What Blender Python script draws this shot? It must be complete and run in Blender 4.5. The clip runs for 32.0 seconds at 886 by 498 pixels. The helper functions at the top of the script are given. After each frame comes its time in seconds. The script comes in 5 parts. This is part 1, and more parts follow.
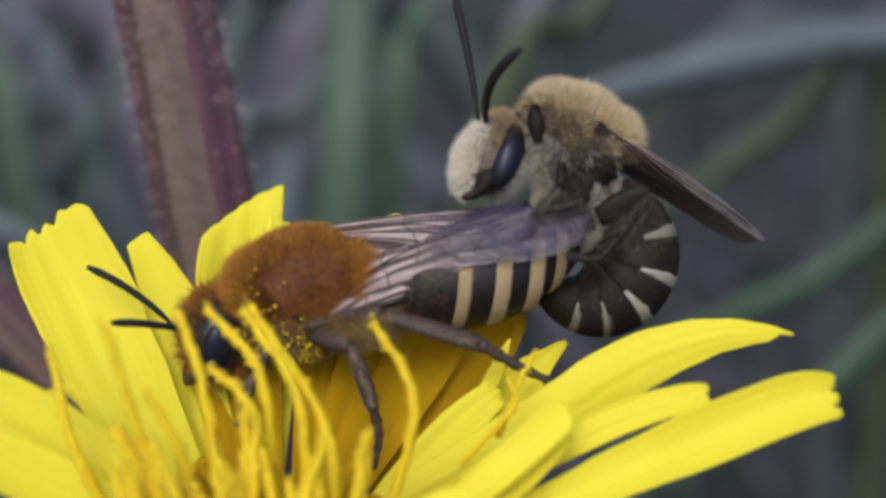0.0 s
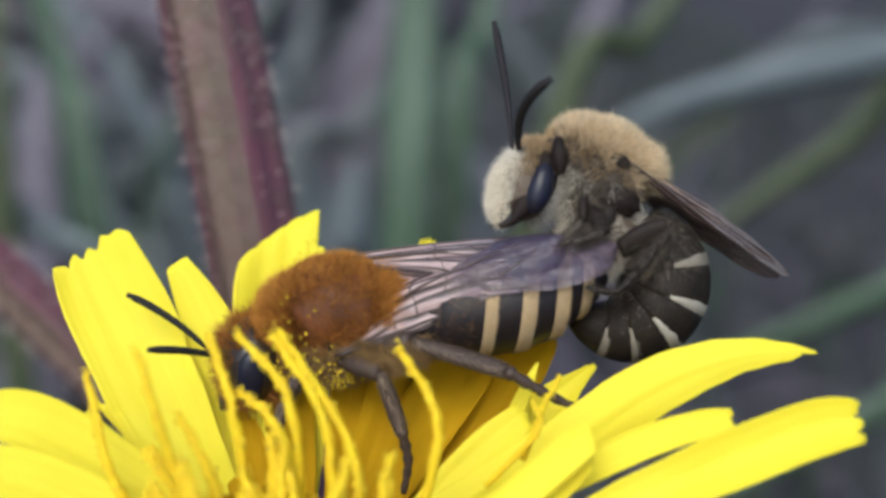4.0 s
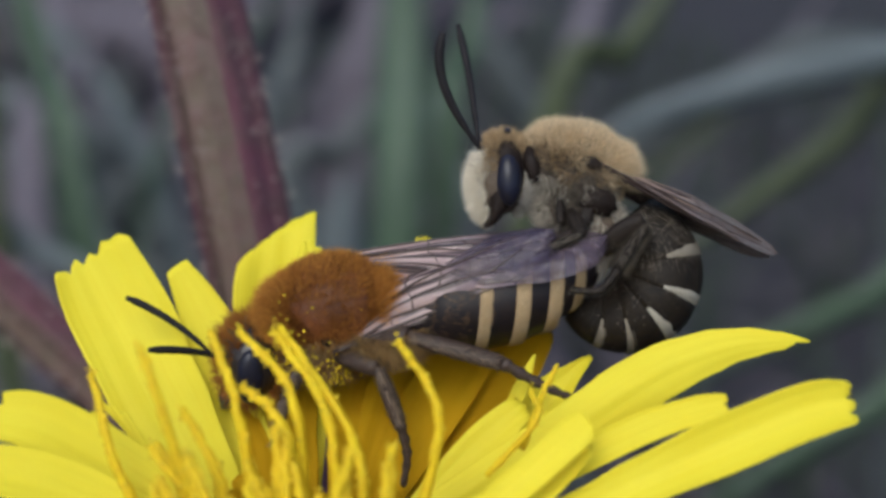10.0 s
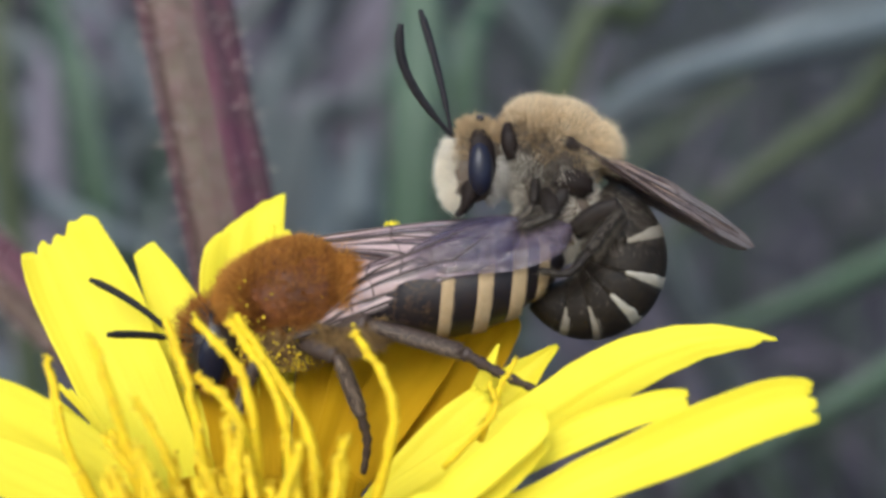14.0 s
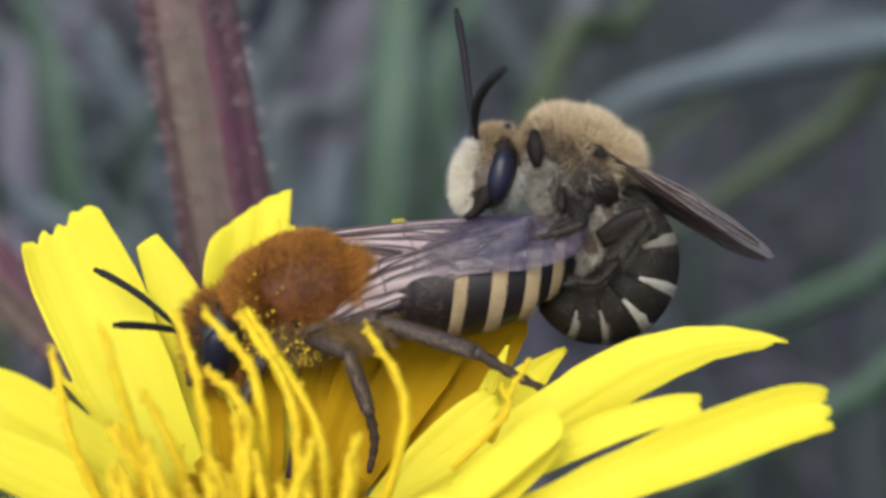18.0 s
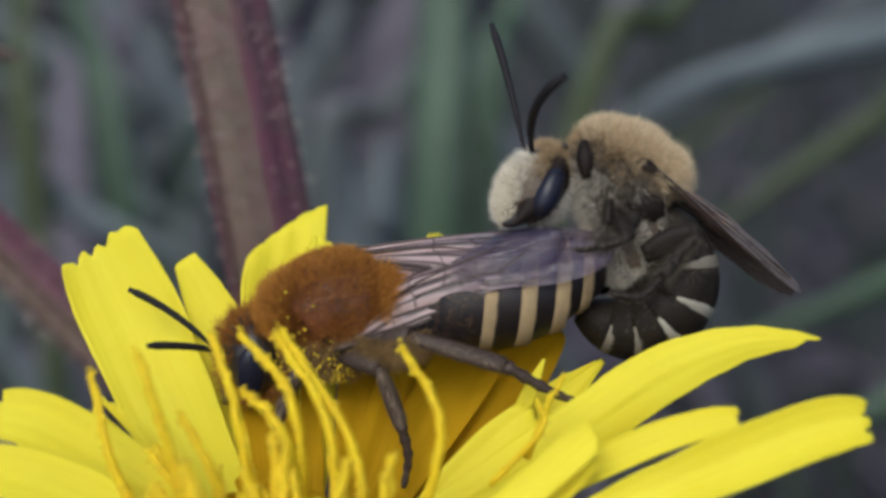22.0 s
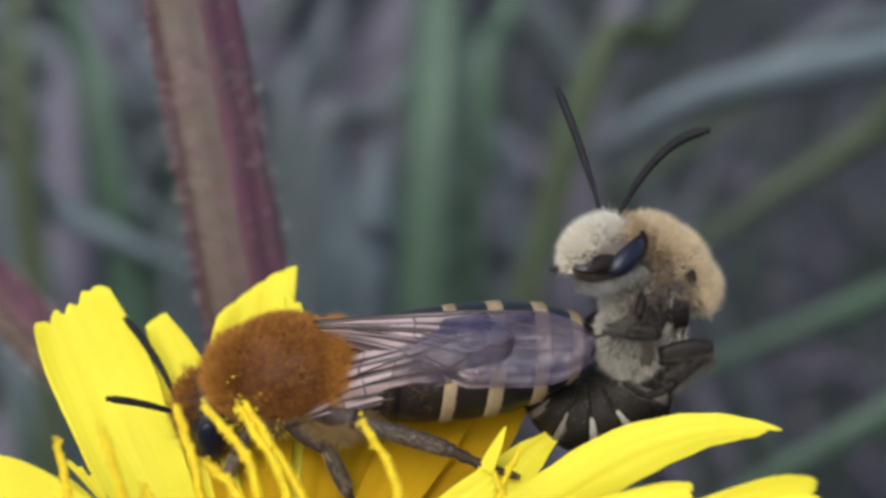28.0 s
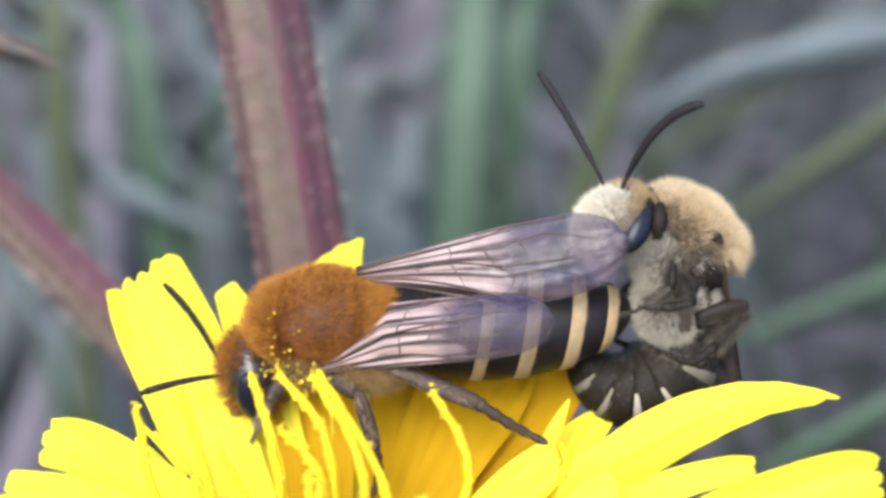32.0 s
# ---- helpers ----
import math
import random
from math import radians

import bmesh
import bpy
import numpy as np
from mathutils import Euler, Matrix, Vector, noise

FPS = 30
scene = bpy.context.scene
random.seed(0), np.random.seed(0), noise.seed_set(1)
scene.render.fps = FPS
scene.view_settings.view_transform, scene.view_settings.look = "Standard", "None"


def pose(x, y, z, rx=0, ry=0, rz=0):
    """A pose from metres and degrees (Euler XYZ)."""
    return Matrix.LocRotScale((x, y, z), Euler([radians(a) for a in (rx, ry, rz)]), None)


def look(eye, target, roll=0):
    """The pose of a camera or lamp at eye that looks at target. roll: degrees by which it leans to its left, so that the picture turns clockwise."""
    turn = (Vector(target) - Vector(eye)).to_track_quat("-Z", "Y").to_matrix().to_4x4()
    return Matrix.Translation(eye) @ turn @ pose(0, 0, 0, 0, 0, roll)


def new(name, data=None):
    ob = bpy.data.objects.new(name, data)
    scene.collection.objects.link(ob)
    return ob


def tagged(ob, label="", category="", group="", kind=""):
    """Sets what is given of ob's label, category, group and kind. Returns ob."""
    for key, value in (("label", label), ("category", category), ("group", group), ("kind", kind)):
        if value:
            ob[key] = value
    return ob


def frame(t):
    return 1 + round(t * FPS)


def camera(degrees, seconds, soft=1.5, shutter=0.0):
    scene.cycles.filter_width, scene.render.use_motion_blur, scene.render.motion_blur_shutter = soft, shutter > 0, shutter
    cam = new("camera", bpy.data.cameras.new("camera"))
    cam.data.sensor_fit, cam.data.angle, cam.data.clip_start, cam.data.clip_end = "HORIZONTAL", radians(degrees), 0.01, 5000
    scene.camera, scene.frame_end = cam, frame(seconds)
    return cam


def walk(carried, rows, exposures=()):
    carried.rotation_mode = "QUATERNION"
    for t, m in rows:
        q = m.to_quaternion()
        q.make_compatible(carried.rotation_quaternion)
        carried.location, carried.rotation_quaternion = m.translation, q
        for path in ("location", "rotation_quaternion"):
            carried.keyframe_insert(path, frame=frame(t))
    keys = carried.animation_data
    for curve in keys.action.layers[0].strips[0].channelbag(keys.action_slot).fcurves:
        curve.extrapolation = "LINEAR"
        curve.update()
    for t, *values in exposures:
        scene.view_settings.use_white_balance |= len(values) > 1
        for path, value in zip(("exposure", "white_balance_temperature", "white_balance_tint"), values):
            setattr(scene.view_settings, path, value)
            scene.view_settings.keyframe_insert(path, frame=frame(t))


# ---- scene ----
# Everything on the flower is laid out in millimetres in a tilted working space: x right, y away, z up.
MM = 0.001
RIG = pose(0, 0, 0.16, -20)
CAMERA_ROWS = [
    (0, -2.067, -39.655, -0.051, 90.734, -0.941, -3.947),
    (0.5, -2.017, -39.791, 0.288, 90.909, -0.785, -3.646),
    (1, -1.304, -40.179, 0.262, 91.280, 0.119, -4.098),
    (1.5, -1.008, -40.383, 0.477, 91.071, -0.125, -3.171),
    (2, -0.306, -40.581, -0.463, 91.078, 0.501, -3.463),
    (2.5, -1.378, -40.212, 0.440, 91.179, 0.312, -2.457),
    (4.5, -0.263, -40.442, 0.438, 91.049, -0.729, -0.293),
    (5, 0.183, -40.368, 1.875, 91.416, 0.905, 0.428),
    (5.5, -0.289, -40.480, -0.154, 91.156, 1.805, 0.006),
    (6, 0.000, -40.600, 0.000, 91.060, 1.860, 0.820),
    (6.5, 0.880, -40.944, 1.109, 91.824, 1.078, -0.042),
    (7, 1.454, -40.829, -0.568, 91.432, 0.855, 0.684),
    (7.5, 1.524, -40.579, -1.537, 91.190, 0.812, 0.951),
    (8, 1.348, -40.561, -1.506, 91.185, 0.663, 0.840),
    (8.5, -0.566, -40.486, -1.405, 90.747, -0.364, 0.409),
    (9, -0.770, -40.496, -1.340, 91.019, -0.093, -0.866),
    (9.5, -0.950, -40.650, -1.121, 91.107, 0.907, -1.052),
    (10, -0.972, -41.083, -0.281, 91.879, 0.346, -1.216),
    (10.5, 0.135, -41.870, -0.777, 93.736, -0.092, -1.233),
    (11, -0.248, -41.343, 0.116, 93.464, 0.402, -0.992),
    (11.5, -1.690, -41.137, 0.279, 92.455, -0.382, -2.572),
    (12, 0.328, -40.820, 0.655, 90.916, -0.322, -0.034),
    (12.5, 2.053, -40.894, 0.823, 90.392, -0.853, -0.497),
    (13, 2.634, -40.902, -0.179, 90.781, 0.477, -0.177),
    (13.5, 2.125, -40.736, 0.773, 90.115, -0.188, 0.172),
    (14, 1.015, -40.687, 0.860, 89.747, -0.374, 0.098),
    (14.5, 0.768, -40.885, 0.862, 90.160, -1.051, -0.344),
    (16.5, 0.685, -41.357, 0.433, 91.078, -1.276, -0.137),
    (17, 0.657, -42.554, 0.792, 91.609, -1.862, -2.209),
    (17.5, -0.630, -42.960, 0.679, 93.015, -2.339, -2.393),
    (18, -0.408, -40.213, 0.428, 90.308, -1.749, -1.498),
    (18.5, -0.950, -39.111, 1.642, 89.365, -1.650, -0.526),
    (19, 0.037, -39.307, 0.959, 89.089, -1.661, -0.660),
    (19.5, 0.931, -39.658, 0.601, 88.831, -1.713, -0.246),
    (20, 0.109, -41.351, 0.555, 90.471, -1.501, -0.577),
    (20.5, 0.282, -41.432, 0.686, 90.814, -1.232, -0.013),
    (21, -1.466, -41.176, 0.035, 91.099, -1.040, 0.798),
    (21.5, -1.160, -40.396, -0.483, 88.982, 0.149, 0.405),
    (22, 0.155, -40.252, 1.133, 89.899, -0.696, 0.773),
    (22.5, 1.521, -40.817, 0.285, 89.682, -0.604, 0.360),
    (23, 1.642, -40.725, 1.648, 89.540, -1.584, 0.737),
    (23.5, -0.225, -40.439, 1.974, 88.662, -1.995, -0.297),
    (24, -0.552, -40.645, 2.337, 90.484, -2.067, -0.138),
    (24.5, -0.132, -40.768, 3.038, 89.048, -2.601, -1.452),
    (25, 0.667, -40.182, 1.444, 88.186, -1.733, -0.017),
    (25.5, 1.440, -40.270, 1.418, 88.835, -0.981, 0.709),
    (27.5, 1.361, -40.617, 2.885, 89.198, -1.112, 1.928),
    (28, 1.159, -40.880, 3.608, 89.302, -1.452, 0.786),
    (28.5, 3.712, -41.101, 3.080, 89.178, 0.127, 2.256),
    (29, 2.403, -41.320, 3.820, 89.335, -0.585, 2.241),
    (29.5, 1.330, -41.653, 4.149, 88.764, -1.071, 1.342),
    (30, 1.313, -41.439, 3.090, 89.172, -1.268, 2.009),
    (30.5, 1.452, -41.364, 2.717, 89.130, -1.221, 2.129),
    (31, 0.962, -41.818, 4.162, 88.744, -0.381, 2.853),
    (31.5, -0.274, -41.663, 3.896, 88.495, -0.947, 1.934),
    (32, -0.193, -41.638, 3.737, 87.971, -2.238, 1.737),
]
cam = camera(36, 32.0, soft=3.2)
cam.data.dof.use_dof = True
cam.data.dof.focus_distance = 0.0405
cam.data.dof.aperture_fstop = 42
EXPOSURES = [(t, e + 0.1, 5900, 4) for t, e in (
    (0, 0.05), (1, 0.05), (2, 0.35), (5, 0.4), (7, 0.42), (8, 0.55), (9, 0.0), (10, -0.05), (10.5, -0.05), (11, 0.62), (13, 0.9), (14, 0.5), (17, 0.3),
    (20, 0.5), (21, 0.42), (22, -0.05), (23, 0.0), (24, 0.28), (25, 0.38), (28, 0.3), (29, 0.4), (30, 1.06), (31, 1.1), (32, 1.2))]
walk(cam, [(t, RIG @ pose(x * MM, y * MM, z * MM, rx, ry, rz)) for t, x, y, z, rx, ry, rz in CAMERA_ROWS], EXPOSURES)

# ---- light ----
world = bpy.data.worlds.new("sky")
scene.world = world
world.use_nodes = True
wn = world.node_tree.nodes
sky = wn.new("ShaderNodeTexSky")
sky.sky_type, sky.sun_disc = "NISHITA", False
sky.sun_elevation, sky.sun_rotation = radians(48), radians(200)
sky.air_density, sky.dust_density = 1.0, 4.0
world.node_tree.links.new(sky.outputs[0], wn["Background"].inputs[0])
wn["Background"].inputs[1].default_value = 0.15
sun_data = bpy.data.lights.new("sun", "SUN")
sun_data.energy, sun_data.angle, sun_data.color = 1.3, radians(35), (1.0, 0.95, 0.88)
sun = new("sun", sun_data)
sun.matrix_world = look((-0.25, -0.75, 0.9), (0, 0, 0))


# ---- materials ----
def mat(name, col, rough=0.6, vary=0.25, scale=900.0, bump=0.15, translucent=0.0, alpha=1.0, island=0.0,
        second=None, uv=False, spec=0.5):
    m = bpy.data.materials.new(name)
    m.use_nodes = True
    nt = m.node_tree
    n, l = nt.nodes, nt.links
    bsdf, out = n["Principled BSDF"], n["Material Output"]
    tc = n.new("ShaderNodeTexCoord")
    src = tc.outputs["Object"]
    if uv:
        mp = n.new("ShaderNodeMapping")
        mp.inputs["Scale"].default_value = (*uv, 1)
        l.new(tc.outputs["UV"], mp.inputs[0])
        src = mp.outputs[0]
    fine, wide = n.new("ShaderNodeTexNoise"), n.new("ShaderNodeTexNoise")
    fine.inputs["Scale"].default_value = 1.0 if uv else scale * 4
    wide.inputs["Scale"].default_value = scale
    fine.inputs["Detail"].default_value, wide.inputs["Detail"].default_value = 4, 3
    l.new(src, fine.inputs["Vector"])
    l.new(tc.outputs["Object"], wide.inputs["Vector"])
    ramp = n.new("ShaderNodeMix")
    ramp.data_type = "RGBA"
    other = second or tuple(c * 0.55 for c in col)
    ramp.inputs[6].default_value, ramp.inputs[7].default_value = (*col, 1), (*other, 1)
    add = n.new("ShaderNodeMath")
    add.operation = "MULTIPLY_ADD"
    l.new(fine.outputs[0], add.inputs[0])
    add.inputs[1].default_value = 0.5
    half = n.new("ShaderNodeMath")
    half.operation = "MULTIPLY"
    l.new(wide.outputs[0], half.inputs[0])
    half.inputs[1].default_value = 0.5
    l.new(half.outputs[0], add.inputs[2])
    rng = n.new("ShaderNodeMapRange")
    rng.inputs[1].default_value, rng.inputs[2].default_value = 0.36, 0.66
    rng.inputs[3].default_value, rng.inputs[4].default_value = 0.0, min(1.0, vary * 2)
    l.new(add.outputs[0], rng.inputs[0])
    l.new(rng.outputs[0], ramp.inputs[0])
    colour = ramp.outputs[2]
    if island:
        geo = n.new("ShaderNodeNewGeometry")
        hsv = n.new("ShaderNodeHueSaturation")
        r2 = n.new("ShaderNodeMapRange")
        r2.inputs[3].default_value, r2.inputs[4].default_value = 1 - island, 1 + island
        l.new(geo.outputs["Random Per Island"], r2.inputs[0])
        l.new(r2.outputs[0], hsv.inputs["Value"])
        l.new(colour, hsv.inputs["Color"])
        colour = hsv.outputs[0]
    l.new(colour, bsdf.inputs["Base Color"])
    bsdf.inputs["Roughness"].default_value = rough
    bsdf.inputs["Specular IOR Level"].default_value = spec
    bsdf.inputs["Alpha"].default_value = alpha
    if bump:
        bp = n.new("ShaderNodeBump")
        bp.inputs["Strength"].default_value = bump
        bp.inputs["Distance"].default_value = 0.25 / scale
        l.new(fine.outputs[0], bp.inputs["Height"])
        l.new(bp.outputs[0], bsdf.inputs["Normal"])
    if translucent:
        tr, mx = n.new("ShaderNodeBsdfTranslucent"), n.new("ShaderNodeMixShader")
        l.new(colour, tr.inputs[0])
        mx.inputs[0].default_value = translucent
        l.new(bsdf.outputs[0], mx.inputs[1])
        l.new(tr.outputs[0], mx.inputs[2])
        l.new(mx.outputs[0], out.inputs[0])
    return m


M_PETAL = mat("petal_yellow", (0.88, 0.785, 0.052), 0.55, 0.2, 500, 0.12, translucent=0.35, second=(0.82, 0.67, 0.012), uv=(26, 1.6), spec=0.18)
# deep floret gold, with the shade under the bees put into the colour
M_INNER_SHADED = mat("inner_floret_shaded_gold", (0.57, 0.335, 0.004), 0.7, 0.3, 500, 0.2, translucent=0.28, second=(0.47, 0.26, 0.003), uv=(26, 1.6), spec=0.08)
M_STYLE = mat("style_yellow", (0.84, 0.64, 0.012), 0.6, 0.3, 1800, 0.4, translucent=0.2, second=(0.72, 0.42, 0.01), spec=0.25)
M_POLLEN = mat("pollen", (0.85, 0.62, 0.02), 0.8, 0.2, 4000, 0.2, island=0.25)
M_GREEN = mat("bract_green", (0.10, 0.16, 0.05), 0.6, 0.3, 700, 0.2, second=(0.05, 0.08, 0.03))
M_CUT = mat("black_cuticle", (0.018, 0.013, 0.012), 0.32, 0.3, 1500, 0.25, second=(0.03, 0.02, 0.014), spec=0.6)
M_CHEEK = mat("brown_cheek", (0.016, 0.010, 0.008), 0.6, 0.4, 1500, 0.2, second=(0.010, 0.007, 0.006), spec=0.15)
M_BANDD = mat("dun_hair_band", (0.21, 0.185, 0.145), 0.85, 0.3, 3500, 0.5, island=0.25, second=(0.15, 0.125, 0.09))
M_TERG = mat("abdomen_black", (0.007, 0.006, 0.009), 0.45, 0.4, 2500, 0.08, second=(0.018, 0.011, 0.009), spec=0.2)
M_TERGM = mat("abdomen_brown", (0.011, 0.0085, 0.007), 0.6, 0.4, 1800, 0.25, second=(0.022, 0.016, 0.010), spec=0.16)
M_BAND = mat("buff_hair_band", (0.36, 0.265, 0.15), 0.85, 0.3, 3500, 0.5, island=0.3, second=(0.3, 0.2, 0.095))
M_BANDM = mat("pale_hair_band", (0.36, 0.33, 0.27), 0.85, 0.25, 3500, 0.5, island=0.2)
M_RUST = mat("rust_fur", (0.36, 0.148, 0.024), 0.75, 0.25, 900, 0.0, translucent=0.3, island=0.2, second=(0.18, 0.058, 0.011))
M_RUSTL = mat("orange_brown_fur", (0.62, 0.30, 0.05), 0.75, 0.25, 900, 0.0, translucent=0.4, island=0.2, second=(0.36, 0.15, 0.03))
M_RUSTB = mat("rust_cuticle", (0.16, 0.048, 0.012), 0.6, 0.4, 900, 0.2, second=(0.06, 0.02, 0.008))
M_BUFF = mat("buff_fur", (0.75, 0.625, 0.43), 0.75, 0.25, 900, 0.0, translucent=0.35, island=0.25, second=(0.52, 0.37, 0.18))
M_CROWN = mat("brown_buff_fur", (0.46, 0.335, 0.19), 0.75, 0.25, 900, 0.0, translucent=0.25, island=0.3, second=(0.33, 0.22, 0.11))
M_TAWNY = mat("tawny_fur", (0.34, 0.22, 0.085), 0.75, 0.25, 900, 0.0, translucent=0.2, island=0.35, second=(0.16, 0.085, 0.03))
M_FUZZ = mat("dark_tawny_fuzz", (0.13, 0.075, 0.032), 0.8, 0.25, 900, 0.0, translucent=0.15, island=0.35, second=(0.06, 0.032, 0.016))
M_LEGM = mat("leg_black", (0.013, 0.010, 0.009), 0.55, 0.4, 1800, 0.25, second=(0.026, 0.019, 0.014), spec=0.15)
M_CREAM = mat("cream_fur", (0.88, 0.83, 0.72), 0.75, 0.2, 900, 0.0, translucent=0.42, island=0.2, second=(0.70, 0.61, 0.46))
M_GREY = mat("grey_fur", (0.46, 0.43, 0.38), 0.8, 0.3, 900, 0.0, translucent=0.25, island=0.35, second=(0.27, 0.245, 0.21))
M_BREAST = mat("pale_breast_fur", (0.64, 0.59, 0.50), 0.8, 0.3, 900, 0.0, translucent=0.3, island=0.35, second=(0.40, 0.36, 0.30))
M_SIDE = mat("dun_fur", (0.17, 0.145, 0.115), 0.8, 0.25, 900, 0.0, translucent=0.2, island=0.4, second=(0.10, 0.075, 0.055))
M_DARKB = mat("fuzzy_dark_body", (0.075, 0.055, 0.042), 0.7, 0.4, 1200, 0.4, second=(0.13, 0.095, 0.06))
M_EYE = mat("compound_eye", (0.008, 0.0095, 0.024), 0.36, 0.5, 900, 0.05, second=(0.012, 0.010, 0.013), spec=0.32)
M_LEG = mat("leg_brown", (0.038, 0.024, 0.018), 0.5, 0.4, 1800, 0.2, second=(0.062, 0.042, 0.034), spec=0.3)
M_LEGHAIR = mat("leg_hair", (0.27, 0.20, 0.14), 0.8, 0.2, 900, 0.0, translucent=0.2, island=0.35)


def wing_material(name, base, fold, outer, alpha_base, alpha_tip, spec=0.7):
    """A veined membrane: pleated beige ribs near the base, a thinner sheet in the outer colour towards the tip."""
    m = bpy.data.materials.new(name)
    m.use_nodes = True
    n, l = m.node_tree.nodes, m.node_tree.links
    bsdf = n["Principled BSDF"]
    tc, sep = n.new("ShaderNodeTexCoord"), n.new("ShaderNodeSeparateXYZ")
    l.new(tc.outputs["UV"], sep.inputs[0])
    grain, blotch = n.new("ShaderNodeTexNoise"), n.new("ShaderNodeTexNoise")
    grain.inputs["Scale"].default_value, blotch.inputs["Scale"].default_value = 2600, 700
    for g in (grain, blotch):
        l.new(tc.outputs["Object"], g.inputs["Vector"])
    # pleats run lengthwise and wander a little
    ribs = n.new("ShaderNodeTexNoise")
    ribs.inputs["Detail"].default_value = 1
    ribs.inputs["Scale"].default_value = 1.0
    mp = n.new("ShaderNodeMapping")
    mp.inputs["Scale"].default_value = (13.0, 1.1, 1)
    l.new(tc.outputs["UV"], mp.inputs[0])
    l.new(mp.outputs[0], ribs.inputs["Vector"])

    def ranged(src, a, b, c=0.0, d=1.0):
        r = n.new("ShaderNodeMapRange")
        for k, v in enumerate((a, b, c, d)):
            r.inputs[k + 1].default_value = v
        l.new(src, r.inputs[0])
        return r.outputs[0]

    def maths(op, a, b):
        k = n.new("ShaderNodeMath")
        k.operation = op
        l.new(a, k.inputs[0])
        l.new(b, k.inputs[1])
        return k.outputs[0]

    def blend(f, a, b):
        k = n.new("ShaderNodeMix")
        k.data_type = "RGBA"
        l.new(f, k.inputs[0])
        for slot, c in ((6, a), (7, b)):
            if isinstance(c, tuple):
                k.inputs[slot].default_value = (*c, 1)
            else:
                l.new(c, k.inputs[slot])
        return k.outputs[2]

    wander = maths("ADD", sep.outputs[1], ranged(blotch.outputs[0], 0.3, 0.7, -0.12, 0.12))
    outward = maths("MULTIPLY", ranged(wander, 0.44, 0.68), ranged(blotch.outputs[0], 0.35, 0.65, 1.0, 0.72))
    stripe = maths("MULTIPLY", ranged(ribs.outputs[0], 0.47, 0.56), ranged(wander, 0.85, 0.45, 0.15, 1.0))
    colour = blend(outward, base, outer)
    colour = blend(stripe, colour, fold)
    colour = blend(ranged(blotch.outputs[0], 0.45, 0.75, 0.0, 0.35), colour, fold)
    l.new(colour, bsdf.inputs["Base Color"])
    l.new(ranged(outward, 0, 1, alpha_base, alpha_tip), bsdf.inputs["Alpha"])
    bsdf.inputs["Roughness"].default_value = 0.33
    bsdf.inputs["Specular IOR Level"].default_value = spec
    bp = n.new("ShaderNodeBump")
    bp.inputs["Strength"].default_value, bp.inputs["Distance"].default_value = 0.7, 0.00016
    l.new(maths("ADD", maths("ADD", grain.outputs[0], ribs.outputs[0]), blotch.outputs[0]), bp.inputs["Height"])
    l.new(bp.outputs[0], bsdf.inputs["Normal"])
    return m


# violet outer colour paints reflected sky onto the large bee's wing tips
M_WING = wing_material("smoky_sky_tip_wing", (0.40, 0.29, 0.28), (0.04, 0.024, 0.024), (0.036, 0.029, 0.072), 0.9, 0.6, 0.42)
M_WINGM = wing_material("brown_wing", (0.30, 0.21, 0.16), (0.04, 0.024, 0.018), (0.12, 0.085, 0.07), 0.94, 0.8, 0.45)
M_VEIN = mat("wing_vein", (0.045, 0.026, 0.02), 0.45, 0.3, 1500, 0.1)
M_ANT = mat("antenna_black", (0.010, 0.009, 0.011), 0.65, 0.3, 2500, 0.4, second=(0.026, 0.022, 0.024), spec=0.2)
M_STEMRED = mat("stem_burgundy", (0.108, 0.032, 0.050), 0.6, 0.5, 260, 0.25, second=(0.085, 0.044, 0.044))
M_STEMOLIVE = mat("stem_olive", (0.078, 0.055, 0.032), 0.6, 0.5, 260, 0.25, second=(0.094, 0.042, 0.040))
M_STEMBROWN = mat("stem_brown", (0.084, 0.044, 0.040), 0.6, 0.5, 320, 0.25, second=(0.068, 0.048, 0.032))
M_STEMHAIR = mat("stem_hair", (0.55, 0.45, 0.42), 0.7, 0.2, 600, 0.0, translucent=0.3)
M_SOIL = mat("soil", (0.029, 0.025, 0.033), 0.95, 0.5, 55, 0.6, second=(0.009, 0.0078, 0.0105))
M_GRASS = mat("grass", (0.0369, 0.0615, 0.0369), 0.6, 0.4, 90, 0.2, translucent=0.2, island=0.45, second=(0.041, 0.0492, 0.0369))
M_BLADE = mat("blade_green", (0.062, 0.107, 0.064), 0.55, 0.3, 120, 0.2, translucent=0.2, second=(0.068, 0.094, 0.072))
M_PALE = mat("leaf_pale", (0.138, 0.166, 0.182), 0.5, 0.3, 120, 0.2, translucent=0.15, second=(0.104, 0.128, 0.142))
M_SAGE = mat("leaf_sage", (0.104, 0.122, 0.128), 0.6, 0.4, 120, 0.2, translucent=0.15, second=(0.070, 0.076, 0.080))
M_OLIVE = mat("blade_olive", (0.072, 0.092, 0.044), 0.55, 0.3, 120, 0.2, translucent=0.2, second=(0.055, 0.066, 0.04))
M_LITTER = mat("dry_litter", (0.135, 0.118, 0.15), 0.9, 0.4, 90, 0.3, island=0.6, second=(0.0656, 0.0574, 0.0697))
M_DEAD = mat("dead_blade", (0.165, 0.148, 0.188), 0.8, 0.4, 90, 0.3, translucent=0.15, second=(0.105, 0.094, 0.118))
M_STONE = mat("stone", (0.115, 0.107, 0.119), 0.85, 0.4, 120, 0.4, island=0.3)


